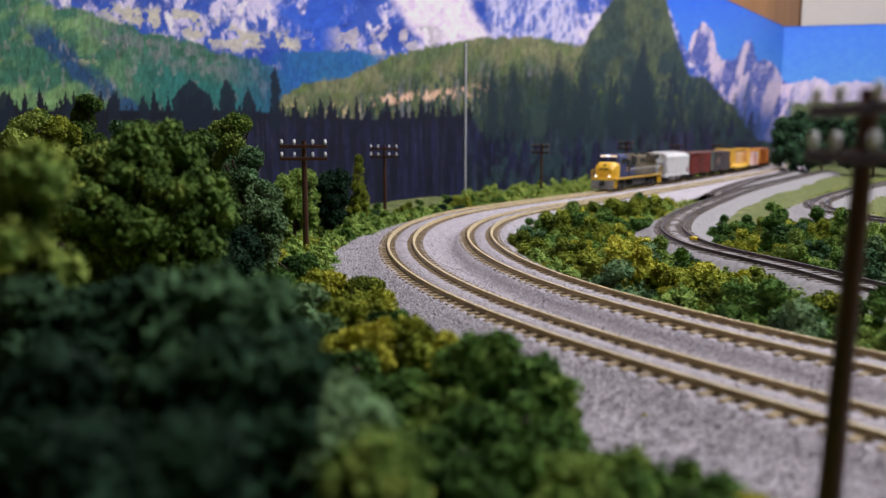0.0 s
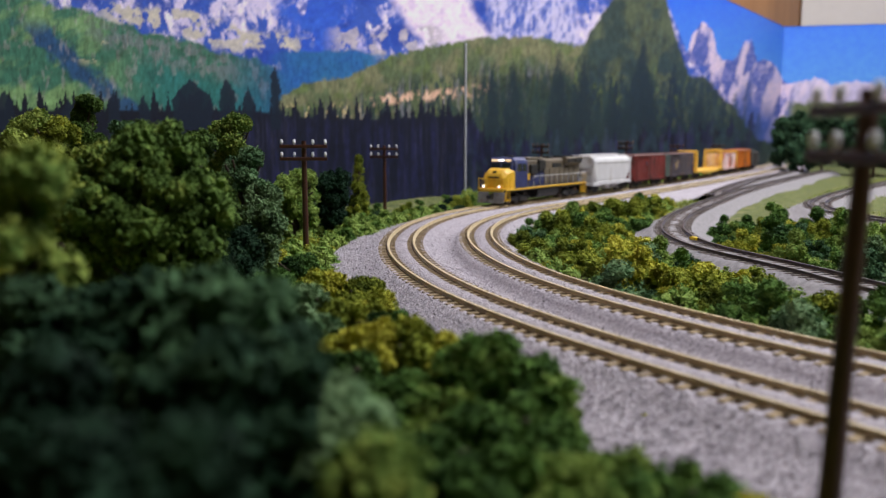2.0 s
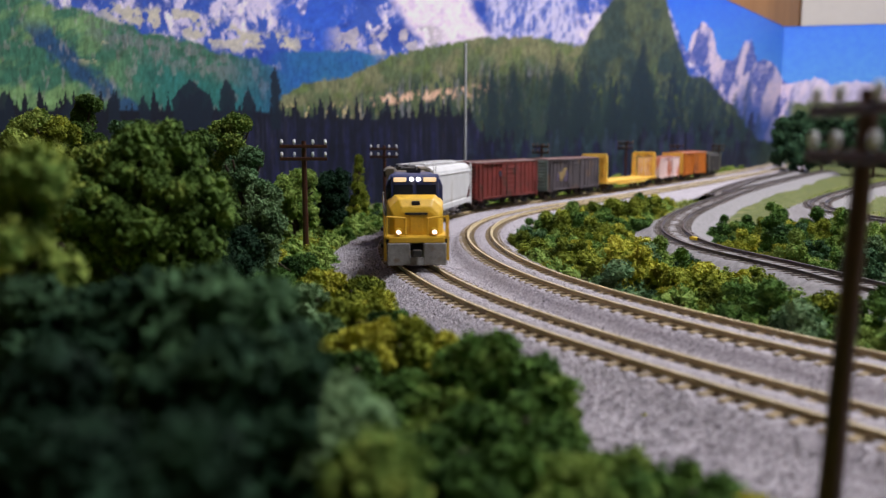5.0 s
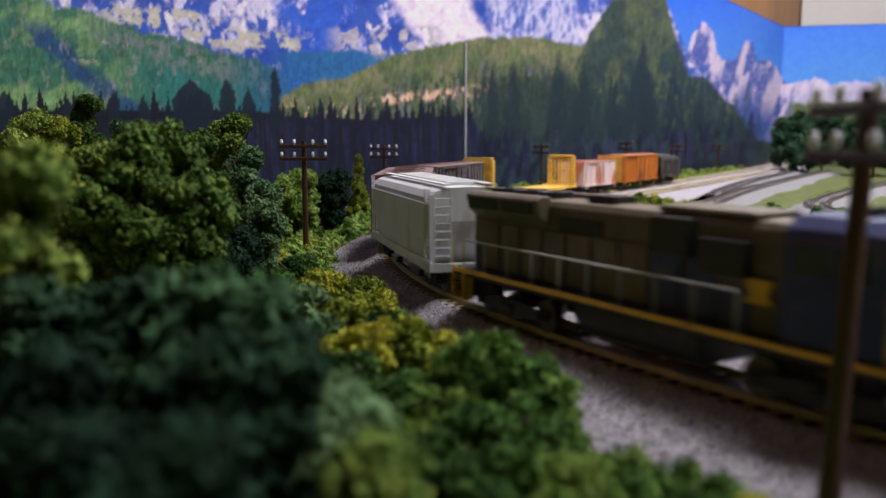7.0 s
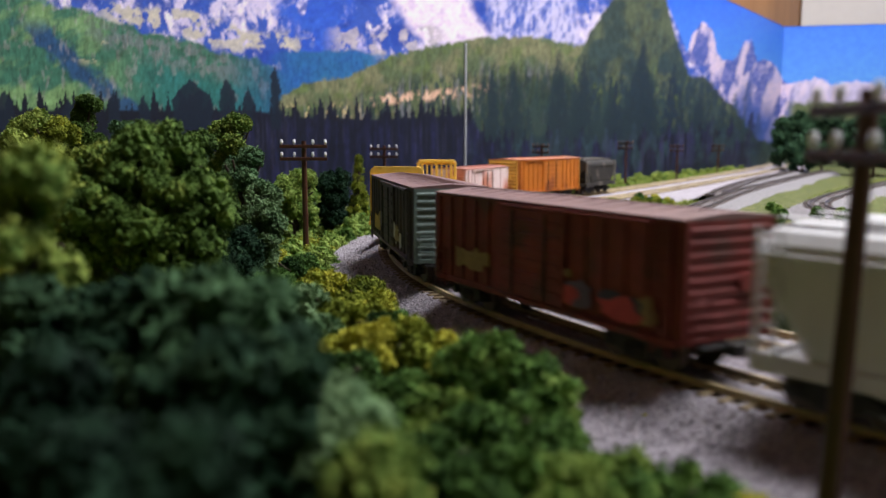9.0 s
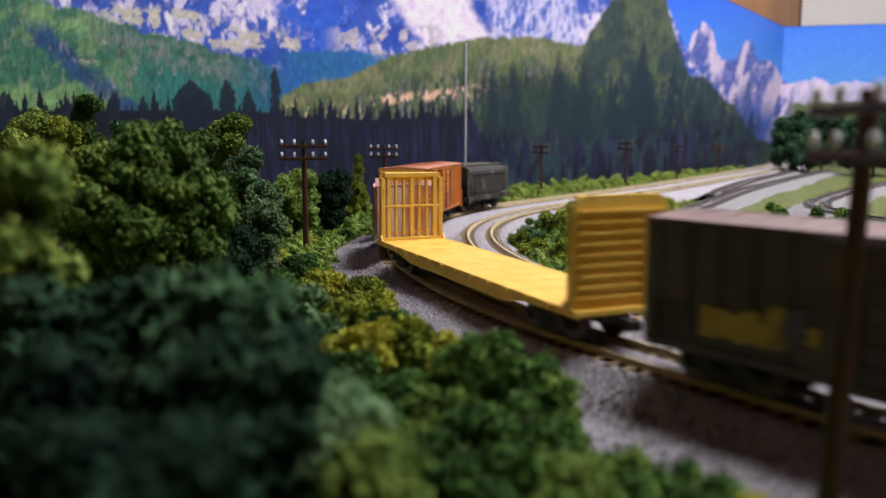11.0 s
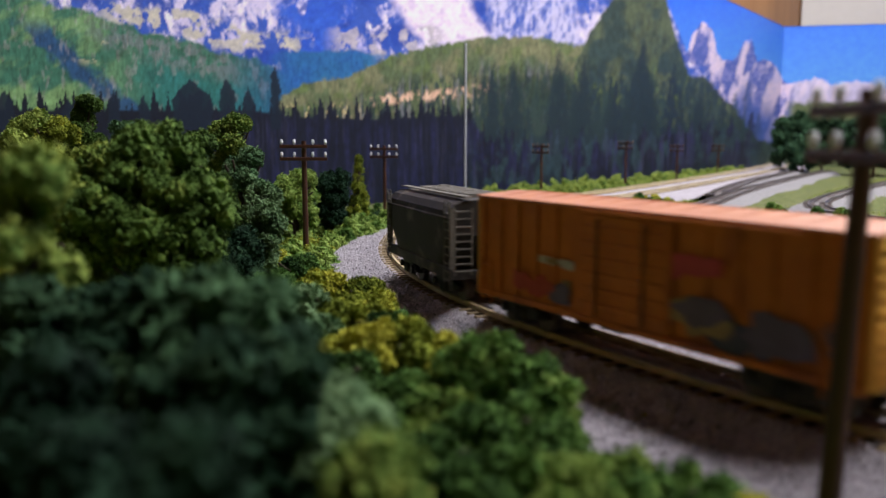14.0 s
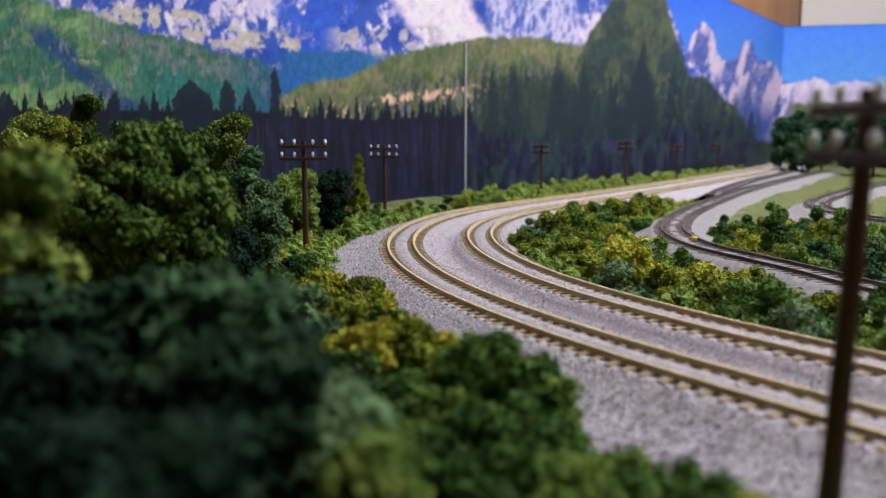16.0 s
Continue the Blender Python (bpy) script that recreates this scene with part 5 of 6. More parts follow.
def covered_hopper(i, label, m_side, m_roof, m_ladder, height, bays, width=0.0355):
    """A covered hopper: curved sides over sloping bays, open ends with slope sheets, roof hatches and walkway."""
    top = tagged(empty("covered_hopper"), label, "hopper car", "cars of the freight train")
    L_ = GAPS[i + 1] - GAPS[i] - 0.013
    hw, z0 = width / 2, 0.0135
    core = L_ / 2 - 0.016
    # tank with rounded shoulders; the ends slope inwards to the bays
    bm = bmesh.new()
    out = [(-hw + 0.001, z0), (-hw, z0 + 0.006), (-hw, height - 0.010), (-hw + 0.0007, height - 0.006), (-hw + 0.0028, height - 0.0028), (-hw + 0.0065, height - 0.0012), (0, height - 0.0006), (hw - 0.0065, height - 0.0012), (hw - 0.0028, height - 0.0028), (hw - 0.0007, height - 0.006), (hw, height - 0.010), (hw, z0 + 0.006), (hw - 0.001, z0)]
    n = len(out)
    rows = []
    for x, low in ((-L_ / 2 + 0.003, 1), (-core, 0), (core, 0), (L_ / 2 - 0.003, 1)):
        # end sections only keep the part above the slope sheet
        rows.append([bm.verts.new((x, y, max(z, height - 0.017) if low else z)) for y, z in out])
    for a, b in zip(rows, rows[1:]):
        for k in range(n):
            bm.faces.new((a[k], a[(k + 1) % n], b[(k + 1) % n], b[k]))
    bm.faces.new(rows[0][::-1])
    bm.faces.new(rows[-1])
    bmesh.ops.recalc_face_normals(bm, faces=bm.faces[:])
    part("body", bm, m_side, top, smooth=False)
    for s in (-1, 1):
        bm = bmesh.new()
        a, b = sorted((s * (hw - 0.0012), s * (hw + 0.0004)))
        put_box(bm, -L_ / 2, L_ / 2, a, b, z0 - 0.0018, z0 + 0.0030, 0.0003)
        part("side_sill", bm, m_side, top)
        bm = bmesh.new()
        put_box(bm, -L_ / 2 + 0.002, L_ / 2 - 0.002, min(s * (hw - 0.0006), s * (hw + 0.0005)), max(s * (hw - 0.0006), s * (hw + 0.0005)), height - 0.0098, height - 0.0084, 0.0003)
        part("top_chord", bm, m_side, top)
        for way in (-1, 1):
            xe = way * (L_ / 2 - 0.004)
            ladder(top, xe - 0.003, xe + 0.003, s * (hw + 0.0003), z0 - 0.004, height - 0.001, 10, m_ladder)
            bm = bmesh.new()
            put_box(bm, xe + way * 0.0030 - 0.0006, xe + way * 0.0030 + 0.0006, s * (hw - 0.0006) - 0.0007, s * (hw - 0.0006) + 0.0007, z0, height - 0.004)
            part("corner_post", bm, m_ladder, top)
    for way in (-1, 1):
        xe = way * (L_ / 2 - 0.001)
        ladder(top, -hw + 0.002, -hw + 0.009, xe, z0, height - 0.004, 9, m_ladder, "y")
        bm = bmesh.new()
        a, b = sorted((xe - way * 0.018, xe))
        put_box(bm, a, b, -hw + 0.001, hw - 0.001, z0 - 0.0016, z0 + 0.0002, 0.0003)
        put_box(bm, min(xe - way * 0.0015, xe), max(xe - way * 0.0015, xe), -hw + 0.001, hw - 0.001, z0 - 0.002, z0 + 0.002, 0.0003)
        part("end_platform", bm, m_side, top)
        bm = bmesh.new()
        put_rod(bm, (xe, 0.005, z0 + 0.015), (xe + way * 0.001, 0.005, z0 + 0.015), 0.0036, 14)
        part("brake_wheel", bm, m_ladder, top)
        coupler(top, way * (L_ / 2 - 0.003), way)
    for k in range(bays):
        x = (k - (bays - 1) / 2) * (2 * core / bays)
        q = core / bays * 0.92
        bm = bmesh.new()
        put_prism_y(bm, [(x - q, z0 + 0.001), (x + q, z0 + 0.001), (x + q * 0.28, 0.0055), (x - q * 0.28, 0.0055)], -hw + 0.006, hw - 0.006, 0.0004)
        put_box(bm, x - q * 0.34, x + q * 0.34, -hw + 0.004, hw - 0.004, 0.0048, 0.0060, 0.0003)
        part("hopper_bay", bm, m_side, top)
    bm = bmesh.new()
    for y in (-0.0095, 0.0095):
        put_box(bm, -L_ / 2 + 0.002, L_ / 2 - 0.002, y - 0.0018, y + 0.0018, height + 0.0004, height + 0.0009)
    part("roof_walkway", bm, m_roof, top)
    nh = 8 if bays > 2 else 6
    for k in range(nh):
        x = (k - (nh - 1) / 2) * (2 * core / nh)
        bm = bmesh.new()
        put_box(bm, x - core / nh * 0.75, x + core / nh * 0.75, -0.0065, 0.0065, height - 0.0012, height + 0.0012, 0.0004)
        put_rod(bm, (x, -0.0075, height + 0.0013), (x, 0.0075, height + 0.0013), 0.0004, 6)
        part("roof_hatch", bm, m_roof, top)
    fit_body(top, 1, 1.02, 0.885)
    trucks = [truck(top, L_ / 2 - 0.020), truck(top, -L_ / 2 + 0.020)]
    CARS.append((top, i, trucks))
    return top


def bulkhead_flat(i, label):
    top = tagged(empty("bulkhead_flatcar"), label, "flatcar", "cars of the freight train")
    L_ = GAPS[i + 1] - GAPS[i] - 0.020
    hw = 0.0170
    bm = bmesh.new()
    put_box(bm, -L_ / 2, L_ / 2, -hw, hw, 0.0128, 0.0150, 0.0003)
    part("deck", bm, M_FLAT, top)
    for s in (-1, 1):
        bm = bmesh.new()
        a, b = sorted((s * (hw - 0.0010), s * (hw + 0.0005)))
        put_prism_y(bm, [(-L_ / 2, 0.0152), (L_ / 2, 0.0152), (L_ / 2, 0.0125), (L_ * 0.33, 0.0118), (L_ * 0.25, 0.0088), (-L_ * 0.25, 0.0088), (-L_ * 0.33, 0.0118), (-L_ / 2, 0.0125)], a, b, 0.0002)
        part("side_sill", bm, M_FLAT, top)
        for k in range(12):
            x = (k - 5.5) * L_ / 13
            bm = bmesh.new()
            put_box(bm, x - 0.001, x + 0.001, s * (hw + 0.0008) - 0.0005, s * (hw + 0.0008) + 0.0005, 0.0124, 0.0148)
            part("stake_pocket", bm, M_FLAT, top)
    for way in (-1, 1):
        xi, xo = way * (L_ / 2 - 0.0065), way * (L_ / 2 - 0.0025)
        zt = 0.0550
        # plate with clipped upper corners
        bm = bmesh.new()
        a, b = sorted((xo, xo - way * 0.0012))
        foot = 0.0150 if way > 0 else zt - 0.0050
        put_prism(bm, [(-hw, foot), (hw, foot), (hw, zt - 0.004), (hw - 0.0012, zt - 0.0012), (hw - 0.004, zt), (-hw + 0.004, zt), (-hw + 0.0012, zt - 0.0012), (-hw, zt - 0.004)], a, b)
        bh = part("bulkhead", bm, M_FLAT, top)
        a, b = sorted((xi, xo - way * 0.001))
        for y in (-hw + 0.0011, hw - 0.0011):
            bm = bmesh.new()
            put_box(bm, a, b, y - 0.0011, y + 0.0011, 0.0150, zt - 0.003, 0.0004)
            part("frame_post", bm, M_FLAT, bh)
        bm = bmesh.new()
        put_box(bm, a, b, -hw + 0.002, hw - 0.002, zt - 0.003, zt, 0.0005)
        put_box(bm, a, b, -hw + 0.002, hw - 0.002, 0.0345, 0.0358, 0.0003)
        put_box(bm, a, b, -hw + 0.002, hw - 0.002, 0.0150, 0.0166, 0.0003)
        part("frame_rail", bm, M_FLAT, bh)
        for k in range(7):
            y = (k - 3) * 0.0042
            bm = bmesh.new()
            a2, b2 = sorted((xi + way * (0.0008 if k % 3 else 0.0002), xo - way * 0.001))
            put_box(bm, a2, b2, y - (0.0006 if k % 3 else 0.001), y + (0.0006 if k % 3 else 0.001), 0.0160, zt - 0.0025)
            part("stake", bm, M_FLAT, bh)
        for s in (-1, 1):
            bm = bmesh.new()
            put_prism_y(bm, [(xo, 0.0150), (xo - way * 0.0065, 0.0150), (xo - way * 0.0035, 0.0185), (xo, 0.0185)], s * hw - 0.0004, s * hw + 0.0004)
            part("gusset", bm, M_FLAT, bh)
        ladder(top, s * 0.008, s * 0.014, xo + way * 0.0012, 0.011, 0.040, 8, M_FLAT, "y")
        bm = bmesh.new()
        for k in range(9 if way > 0 else 1):
            zc = 0.019 + k * 0.0038
            put_box(bm, min(xo, xo + way * 0.0012), max(xo, xo + way * 0.0012), -hw + 0.0015, hw - 0.0015, zc - 0.0005, zc + 0.0005)
        part("back_rib", bm, M_FLAT, bh)
        coupler(top, way * (L_ / 2 - 0.002), way)
    bm = bmesh.new()
    put_box(bm, -L_ / 2 + 0.004, L_ / 2 - 0.004, -0.005, 0.005, 0.0085, 0.0128, 0.0004)
    part("underframe", bm, M_BLACK, top)
    fit_body(top, 1, 1.02, 0.885)
    trucks = [truck(top, L_ / 2 - 0.026), truck(top, -L_ / 2 + 0.026)]
    CARS.append((top, i, trucks))
    return top


def locomotive(i):
    top = tagged(empty("diesel_locomotive"), "yellow-nosed blue and grey diesel freight locomotive with lit headlights", "locomotive", "cars of the freight train")
    h = 0.123

    def box(name, m, x0, x1, y0, y1, z0, z1, bevel=0.0004, parent=None, label=""):
        bm = bmesh.new()
        put_box(bm, x0, x1, y0, y1, z0, z1, bevel)
        return part(name, bm, m, parent or top, label)

    box("frame", M_BLACK, -h + 0.002, h - 0.002, -0.0165, 0.0165, 0.0145, 0.0180)
    for s in (-1, 1):
        a, b = sorted((s * 0.0164, s * 0.0176))
        box("side_sill", M_YEL, -h + 0.004, h - 0.004, a, b, 0.0162, 0.0182, label="yellow sill stripe")
    # long hood, blue below, grey above
    bm = bmesh.new()
    put_prism(bm, [(-0.0102, 0.0180), (0.0102, 0.0180), (0.0102, 0.0475), (0.0088, 0.0498), (0, 0.0505), (-0.0088, 0.0498), (-0.0102, 0.0475)], -h + 0.010, 0.0605, 0.0003)
    hood = part("long_hood", bm, M_GREY, top)
    for s in (-1, 1):
        a, b = sorted((s * 0.0101, s * 0.0106))
        box("hood_skirt", M_BLUE, -h + 0.012, 0.046, a, b, 0.0182, 0.0300, 0.0001, hood, "dark blue lower hood side")
        for k in range(9):
            x = -h + 0.018 + k * 0.0155
            a, b = sorted((s * 0.0105, s * 0.0112))
            box("hood_door", M_BLUE if k > 6 else M_GREY, x, x + 0.0130, a, b, 0.0192, 0.0385, 0.0002, hood)
        # radiator flare and grilles at the rear
        bm = bmesh.new()
        ring = [(s * 0.0095, 0.0400), (s * 0.0145, 0.0440), (s * 0.0160, 0.0500), (s * 0.0140, 0.0515), (s * 0.0095, 0.0515)]
        put_prism(bm, ring if s > 0 else ring[::-1], -h + 0.012, -h + 0.066, 0.0003)
        flare = part("radiator_flare", bm, M_GREY, top)
        for k in range(2):
            x = -h + 0.016 + k * 0.025
            bm = bmesh.new()
            put_prism(bm, [(s * 0.0149, 0.0446), (s * 0.0160, 0.0446), (s * 0.0168, 0.0494), (s * 0.0158, 0.0494)][::s], x, x + 0.021)
            part("radiator_grille", bm, M_GRILLE, flare, "dark radiator grille")
        a, b = sorted((s * 0.0102, s * 0.0135))
        box("blower_housing", M_GRILLE, 0.004, 0.022, a, b, 0.0370, 0.0490, 0.0006)
        box("brake_grid", M_GRILLE, 0.026, 0.045, a, b, 0.0330, 0.0440, 0.0006)
        a, b = sorted((s * 0.0102, s * 0.0110))
        box("hood_grille", M_GRILLE, -0.050, -0.024, a, b, 0.0390, 0.0445, 0.0002, hood)
    for x in (-0.103, -0.085, -0.067):
        bm = bmesh.new()
        put_rod(bm, (x, 0, 0.0500), (x, 0, 0.0526), 0.0072, 20)
        put_rod(bm, (x, 0, 0.0524), (x, 0, 0.0530), 0.0022, 12)
        part("radiator_fan", bm, M_GRILLE, top)
    box("exhaust_silencer", M_GRILLE, -0.040, -0.024, -0.005, 0.005, 0.0500, 0.0530)
    box("dynamic_brake_hatch", M_GREY, 0.004, 0.046, -0.0098, 0.0098, 0.0500, 0.0522, 0.0008)
    # cab
    bm = bmesh.new()
    c = [(-0.0158, 0.0180), (0.0158, 0.0180), (0.0158, 0.0450), (0.0145, 0.0495), (0.0105, 0.0530), (-0.0105, 0.0530), (-0.0145, 0.0495), (-0.0158, 0.0450)]
    put_prism(bm, c, 0.0605, 0.0940, 0.0004)
    cab = part("cab", bm, M_BLUE, top)
    # windscreen brow with raked face
    bm = bmesh.new()
    put_prism_y(bm, [(0.0935, 0.0345), (0.0995, 0.0385), (0.0977, 0.0470), (0.0970, 0.0515), (0.0950, 0.0530), (0.0935, 0.0530)], -0.0135, 0.0135, 0.0005)
    face = part("cab_front", bm, M_BLUE, cab)
    for s in (-1, 1):
        bm = bmesh.new()
        y0, y1 = sorted((s * 0.0012, s * 0.0118))
        put_prism_y(bm, [(0.0991, 0.0400), (0.0998, 0.0400), (0.0983, 0.0468), (0.0976, 0.0468)], y0, y1)
        part("windscreen", bm, M_PANE, cab)
        a, b = sorted((s * 0.0157, s * 0.0161))
        for x in (0.0645, 0.0775):
            box("side_window", M_PANE, x, x + 0.0105, a, b, 0.0375, 0.0460, 0.0002, cab)
        y0, y1 = sorted((s * 0.0048, s * 0.0118))
        box("number_board", M_AMBER, 0.0971, 0.0981, y0, y1, 0.0485, 0.0510, 0.0002, cab, "amber lit number board")
        a, b = sorted((s * 0.0107, s * 0.0110))
        bm = bmesh.new()
        put_prism_y(bm, [(0.044, 0.0265), (0.055, 0.0265), (0.0525, 0.0295), (0.055, 0.0335), (0.044, 0.0335), (0.0465, 0.0295)], min(s * 0.0111, s * 0.0118), max(s * 0.0111, s * 0.0118))
        part("emblem", bm, M_YEL, hood, "plain yellow painted emblem")
        bm = bmesh.new()
        put_rod(bm, (0.0971, s * 0.0019, 0.0500), (0.0987, s * 0.0019, 0.0500), 0.0012, 14)
        part("headlight", bm, M_LAMP, cab, "lit white headlight", smooth=False)
    # nose: wide front with chamfered shoulders
    bm = bmesh.new()
    sec = lambda w, t, zt: [(-w, 0.0180), (w, 0.0180), (w, zt - t), (w - t, zt), (-w + t, zt), (-w, zt - t)]
    rows = []
    for x, w, t, zt in ((0.0940, 0.0157, 0.0040, 0.0412), (0.1040, 0.0153, 0.0046, 0.0410), (0.1110, 0.0144, 0.0050, 0.0392), (0.1150, 0.0126, 0.0046, 0.0350), (0.1160, 0.0118, 0.0040, 0.0320)):
        rows.append([bm.verts.new((x, y, z)) for y, z in sec(w, t, zt)])
    for a, b in zip(rows, rows[1:]):
        for k in range(6):
            bm.faces.new((a[k], a[(k + 1) % 6], b[(k + 1) % 6], b[k]))
    bm.faces.new(rows[0][::-1])
    bm.faces.new(rows[-1])
    bmesh.ops.recalc_face_normals(bm, faces=bm.faces[:])
    bmesh.ops.bevel(bm, geom=bm.edges[:], offset=0.0004, segments=1, affect="EDGES")
    nose = part("nose", bm, M_YEL, top, "yellow painted nose")
    box("nose_door", M_YEL, 0.1156, 0.1165, -0.0035, 0.0035, 0.0190, 0.0300, 0.0003, nose)
    box("nose_vent", M_GRILLE, 0.1118, 0.1144, -0.0022, 0.0022, 0.0358, 0.0382, 0.0002, nose)
    box("grab_bar", M_BLACK, 0.1158, 0.1172, -0.0062, 0.0062, 0.0305, 0.0318, 0.0001, nose)
    # front porch, ditch lights, plow
    box("front_porch", M_YEL, 0.1000, h - 0.001, -0.0168, 0.0168, 0.0172, 0.0190, 0.0004, None, "yellow front platform")
    box("anticlimber", M_YEL, h - 0.0022, h, -0.0150, 0.0150, 0.0150, 0.0185, 0.0006, None, "yellow front beam")
    for s in (-1, 1):
        bm = bmesh.new()
        put_rod(bm, (h - 0.006, s * 0.0096, 0.0212), (h - 0.0006, s * 0.0096, 0.0212), 0.0020, 14)
        dl = part("ditch_light_housing", bm, M_YEL, top)
        bm = bmesh.new()
        put_rod(bm, (h - 0.0007, s * 0.0096, 0.0212), (h - 0.0001, s * 0.0096, 0.0212), 0.0011, 14)
        part("ditch_light", bm, M_LAMP, dl, "lit white ditch light")
    bm = bmesh.new()
    put_prism_y(bm, [(h - 0.004, 0.0150), (h + 0.0005, 0.0150), (h + 0.0022, 0.0025), (h - 0.001, 0.0025)], -0.0160, -0.0035, 0.0005)
    put_prism_y(bm, [(h - 0.004, 0.0150), (h + 0.0005, 0.0150), (h + 0.0022, 0.0025), (h - 0.001, 0.0025)], 0.0035, 0.0160, 0.0005)
    put_prism_y(bm, [(h - 0.002, 0.0070), (h + 0.0013, 0.0070), (h + 0.0024, 0.0025), (h - 0.001, 0.0025)], -0.0036, 0.0036, 0.0003)
    part("snow_plow", bm, M_PLOW, top, "worn grey snow plow")
    box("rear_pilot", M_BLACK, -h, -h + 0.004, -0.0160, 0.0160, 0.0040, 0.0180)
    bm = bmesh.new()
    put_prism(bm, [(-0.0155, 0.0145), (0.0155, 0.0145), (0.0155, 0.0085), (0.0125, 0.0042), (-0.0125, 0.0042), (-0.0155, 0.0085)], -0.032, 0.030, 0.0005)
    part("fuel_tank", bm, M_BLACK, top)
    for s in (-1, 1):
        for way in (-1, 1):
            xc = way * (h - 0.008)
            y0, y1 = s * 0.0152 - 0.0022, s * 0.0152 + 0.0022
            for k in range(4):
                z = 0.0045 + k * 0.0036
                box("step", M_BLACK if k else M_YEL, xc - 0.0042, xc + 0.0042, y0, y1, z, z + 0.0006, 0)
            for dx in (-0.0044, 0.0044):
                box("step_side", M_YEL, xc + dx - 0.0005, xc + dx + 0.0005, y0 - 0.0002, y1 + 0.0002, 0.0045, 0.0180, 0, None, "yellow step side")
            box("step_back", M_YEL if way > 0 else M_BLACK, xc - 0.0040, xc + 0.0040, s * 0.0132 - 0.0004, s * 0.0132 + 0.0004, 0.0045, 0.0175, 0)
            for dx in (-0.0046, 0.0046):
                bm = bmesh.new()
                put_rod(bm, (xc + dx, s * 0.0172, 0.0100), (xc + dx, s * 0.0172, 0.0300), 0.0004, 6)
                part("grab_iron", bm, M_YEL, top, "yellow grab iron")
        # side handrail with stanchions
        bm = bmesh.new()
        x = -h + 0.012
        put_rod(bm, (x, s * 0.0170, 0.0305), (0.046, s * 0.0170, 0.0305), 0.00045, 6)
        while x < 0.047:
            put_rod(bm, (x, s * 0.0170, 0.0180), (x, s * 0.0170, 0.0306), 0.00035, 6)
            x += 0.0175
        part("handrail", bm, M_RAILGREY, top, "pale grey handrail")
        bm = bmesh.new()
        put_rod(bm, (h - 0.0015, s * 0.0160, 0.0180), (h - 0.0015, s * 0.0160, 0.0300), 0.0005, 6)
        put_rod(bm, (h - 0.0015, s * 0.0160, 0.0300), (h - 0.0015, s * 0.0060, 0.0290), 0.0005, 6)
        put_rod(bm, (h - 0.0015, s * 0.0060, 0.0180), (h - 0.0015, s * 0.0060, 0.0290), 0.0005, 6)
        part("front_handrail", bm, M_YEL, top, "yellow front handrail")
    bm = bmesh.new()
    for y in (-0.003, 0, 0.003):
        put_rod(bm, (0.072, y, 0.0545), (0.080, y, 0.0545), 0.0006, 8, 0.0013)
    put_box(bm, 0.072, 0.074, -0.004, 0.004, 0.0530, 0.0545)
    part("horn", bm, M_GRILLE, top)
    coupler(top, h - 0.001, 1)
    coupler(top, -h + 0.001, -1)
    kx = (GAPS[1] - GAPS[0] - 0.014) / 0.246
    fit_body(top, kx, 0.95, 0.90)
    trucks = [truck(top, 0.076 * kx, 3, 0.0190), truck(top, -0.076 * kx, 3, 0.0190)]
    CARS.append((top, i, trucks))
    return top


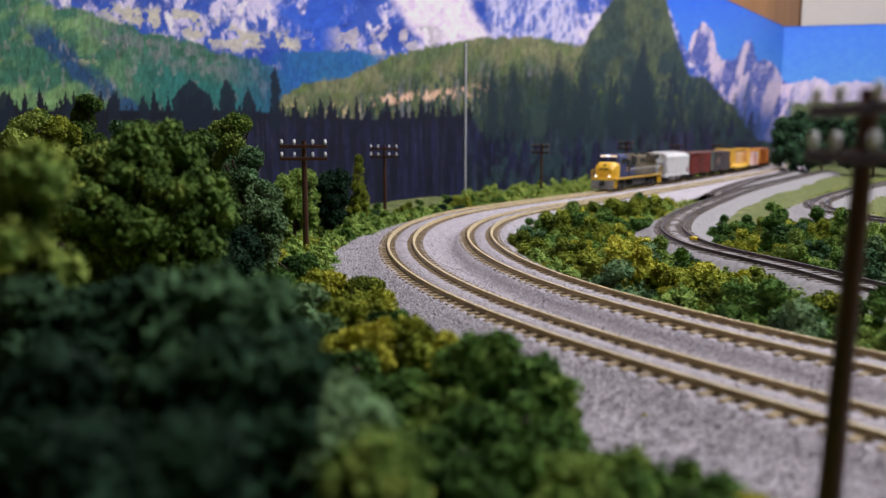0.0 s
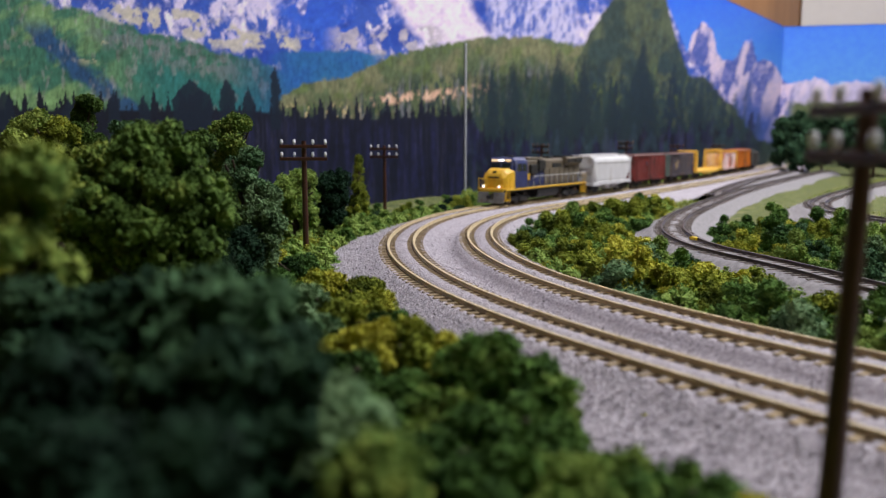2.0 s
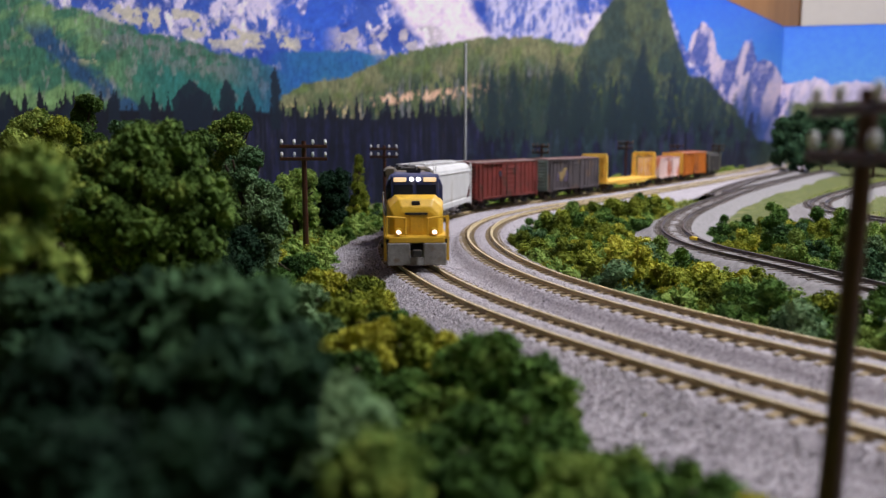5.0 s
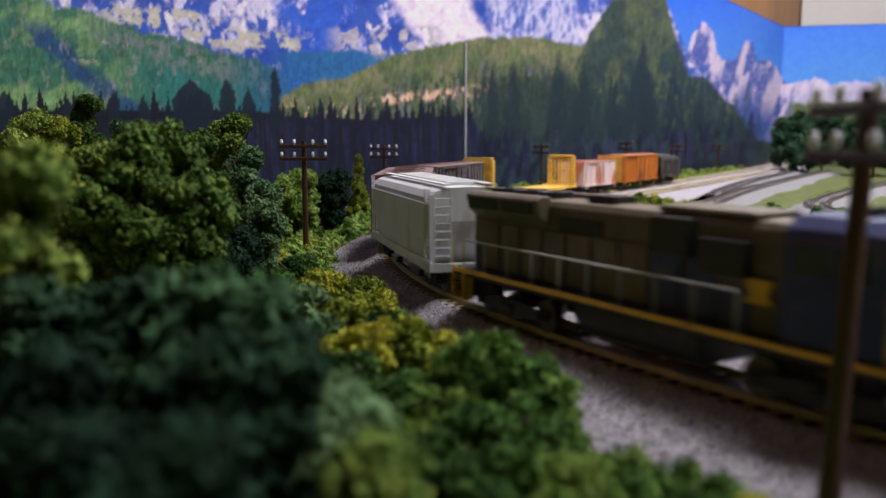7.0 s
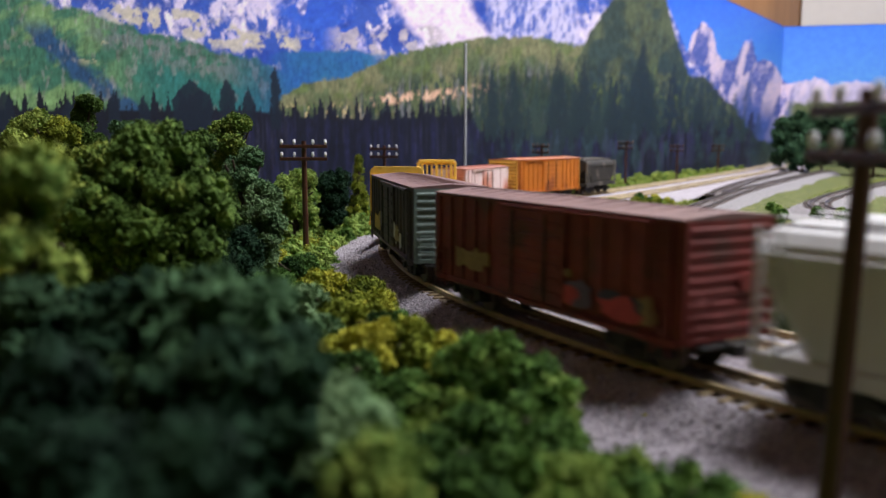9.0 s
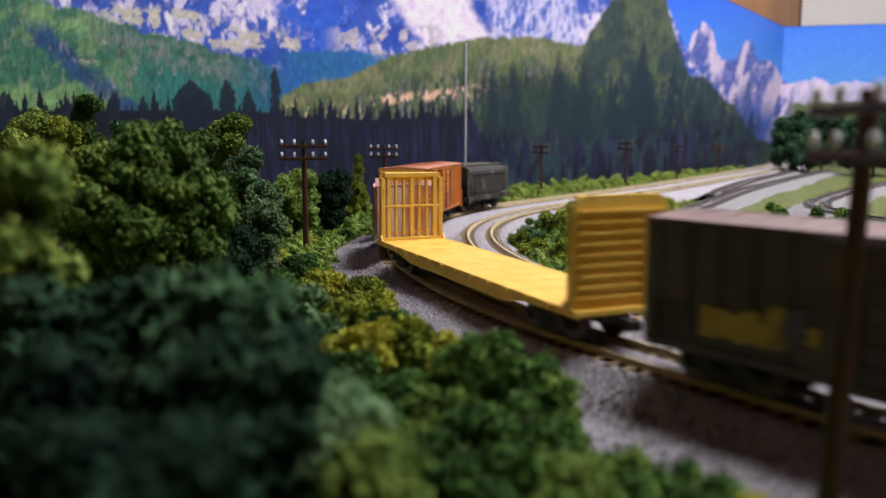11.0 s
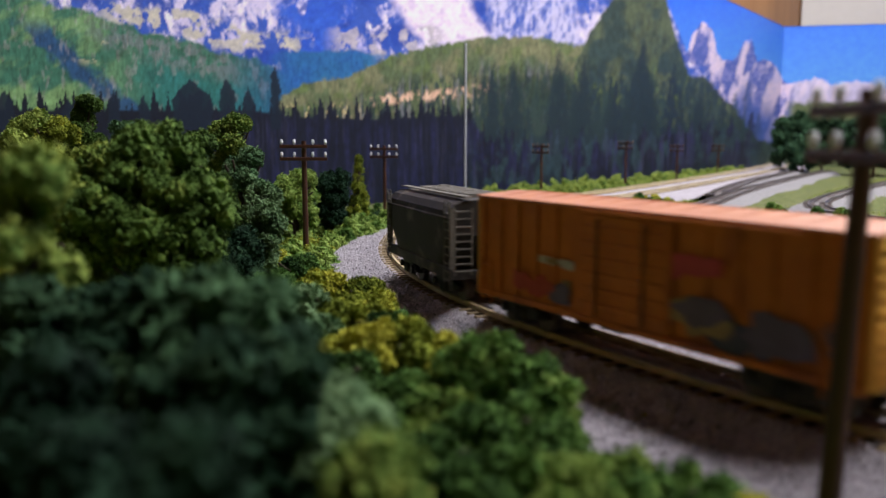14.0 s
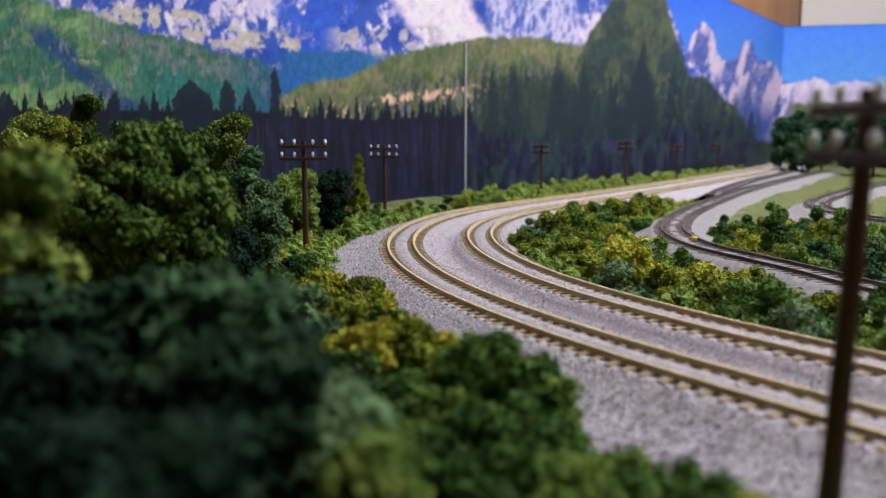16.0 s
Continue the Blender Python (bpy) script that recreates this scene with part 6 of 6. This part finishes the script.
locomotive(0)
covered_hopper(1, "pale grey-white three-bay covered hopper car with end ladders", M_HOPPER, M_HOPPER, M_HOPPER, 0.0525, 3)
box_car(2, "weathered dark red boxcar with sprayed patches and corrugated ends", M_RED, M_RED, M_ROOFRED, M_BLACK, 0.0520, sprays=((0.23, 0.22, 0.42, 0.30, -1, "rose"), (-0.28, 0.34, 0.18, 0.34, -1, "tan"), (-0.02, 0.72, 0.16, 0.30, -1, "red"), (0.10, 0.42, 0.12, 0.12, -1, "tan"), (0.1, 0.7, 0.14, 0.3, 1, "red")))
box_car(3, "dark slate-grey boxcar with pale green corrugated ends", M_SLATE, M_GREENEND, M_ROOFRED, M_BLACK, 0.0520, sprays=((0.15, 0.25, 0.3, 0.34, -1, "white"), (-0.25, 0.3, 0.24, 0.34, -1, "gold"), (0.2, 0.5, 0.3, 0.5, 1, "violet")))
bulkhead_flat(4, "empty bright yellow bulkhead flatcar with ribbed end walls")
box_car(5, "faded pinkish white boxcar with rust stains and red-brown roof", M_PINK, M_PINK, M_PINKROOF, M_RUST, 0.0465, ribs=6, door=0.024, plug=True, sprays=((0.05, 0.38, 0.30, 0.26, -1, "ink"), (0.06, 0.42, 0.22, 0.12, -1, "gold"), (-0.33, 0.4, 0.14, 0.2, -1, "red"), (0.22, 0.8, 0.16, 0.08, -1, "ink")))
box_car(6, "weathered orange boxcar with violet sprayed patch and yellow ends", M_ORANGE, M_ORANGE_END, M_ORANGEROOF, M_BLACK, 0.0530, sprays=((0.27, 0.22, 0.40, 0.38, -1, "violet"), (0.16, 0.60, 0.16, 0.24, -1, "rose"), (-0.20, 0.45, 0.12, 0.10, -1, "white"), (-0.03, 0.26, 0.10, 0.30, -1, "white"), (-0.25, 0.2, 0.2, 0.25, -1, "red")))
covered_hopper(7, "dark brown two-bay covered hopper car with lighter roof hatches", M_BROWN, M_BROWNROOF, M_BROWNROOF, 0.0480, 2)


def motions():
    """The train runs round the curve at one even pace; bodies ride on their two trucks, which swivel to the rails."""
    times = [round(0.2 * k, 2) for k in range(81)]
    for top, i, trucks in CARS:
        length = GAPS[i + 1] - GAPS[i]
        half = length * 0.37
        rows, swivel = [], [[] for _ in trucks]
        for t in times:
            mid = S0 + SPEED * t - GAPS[i] - length / 2
            ax, ay, _ = on_line(mid + half)
            bx, by, _ = on_line(mid - half)
            m = Matrix.Translation(((ax + bx) / 2, (ay + by) / 2, RAIL_TOP)) @ Matrix.Rotation(math.atan2(ay - by, ax - bx), 4, "Z")
            rows.append((t, m))
            for j, (tk, at) in enumerate(trucks):
                tx, ty, th = on_line(mid + at)
                local = m.inverted() @ Matrix.Translation((tx, ty, RAIL_TOP)) @ Matrix.Rotation(th, 4, "Z")
                swivel[j].append((t, local))
        walk(top, rows)
        for (tk, at), r in zip(trucks, swivel):
            walk(tk, r)


motions()
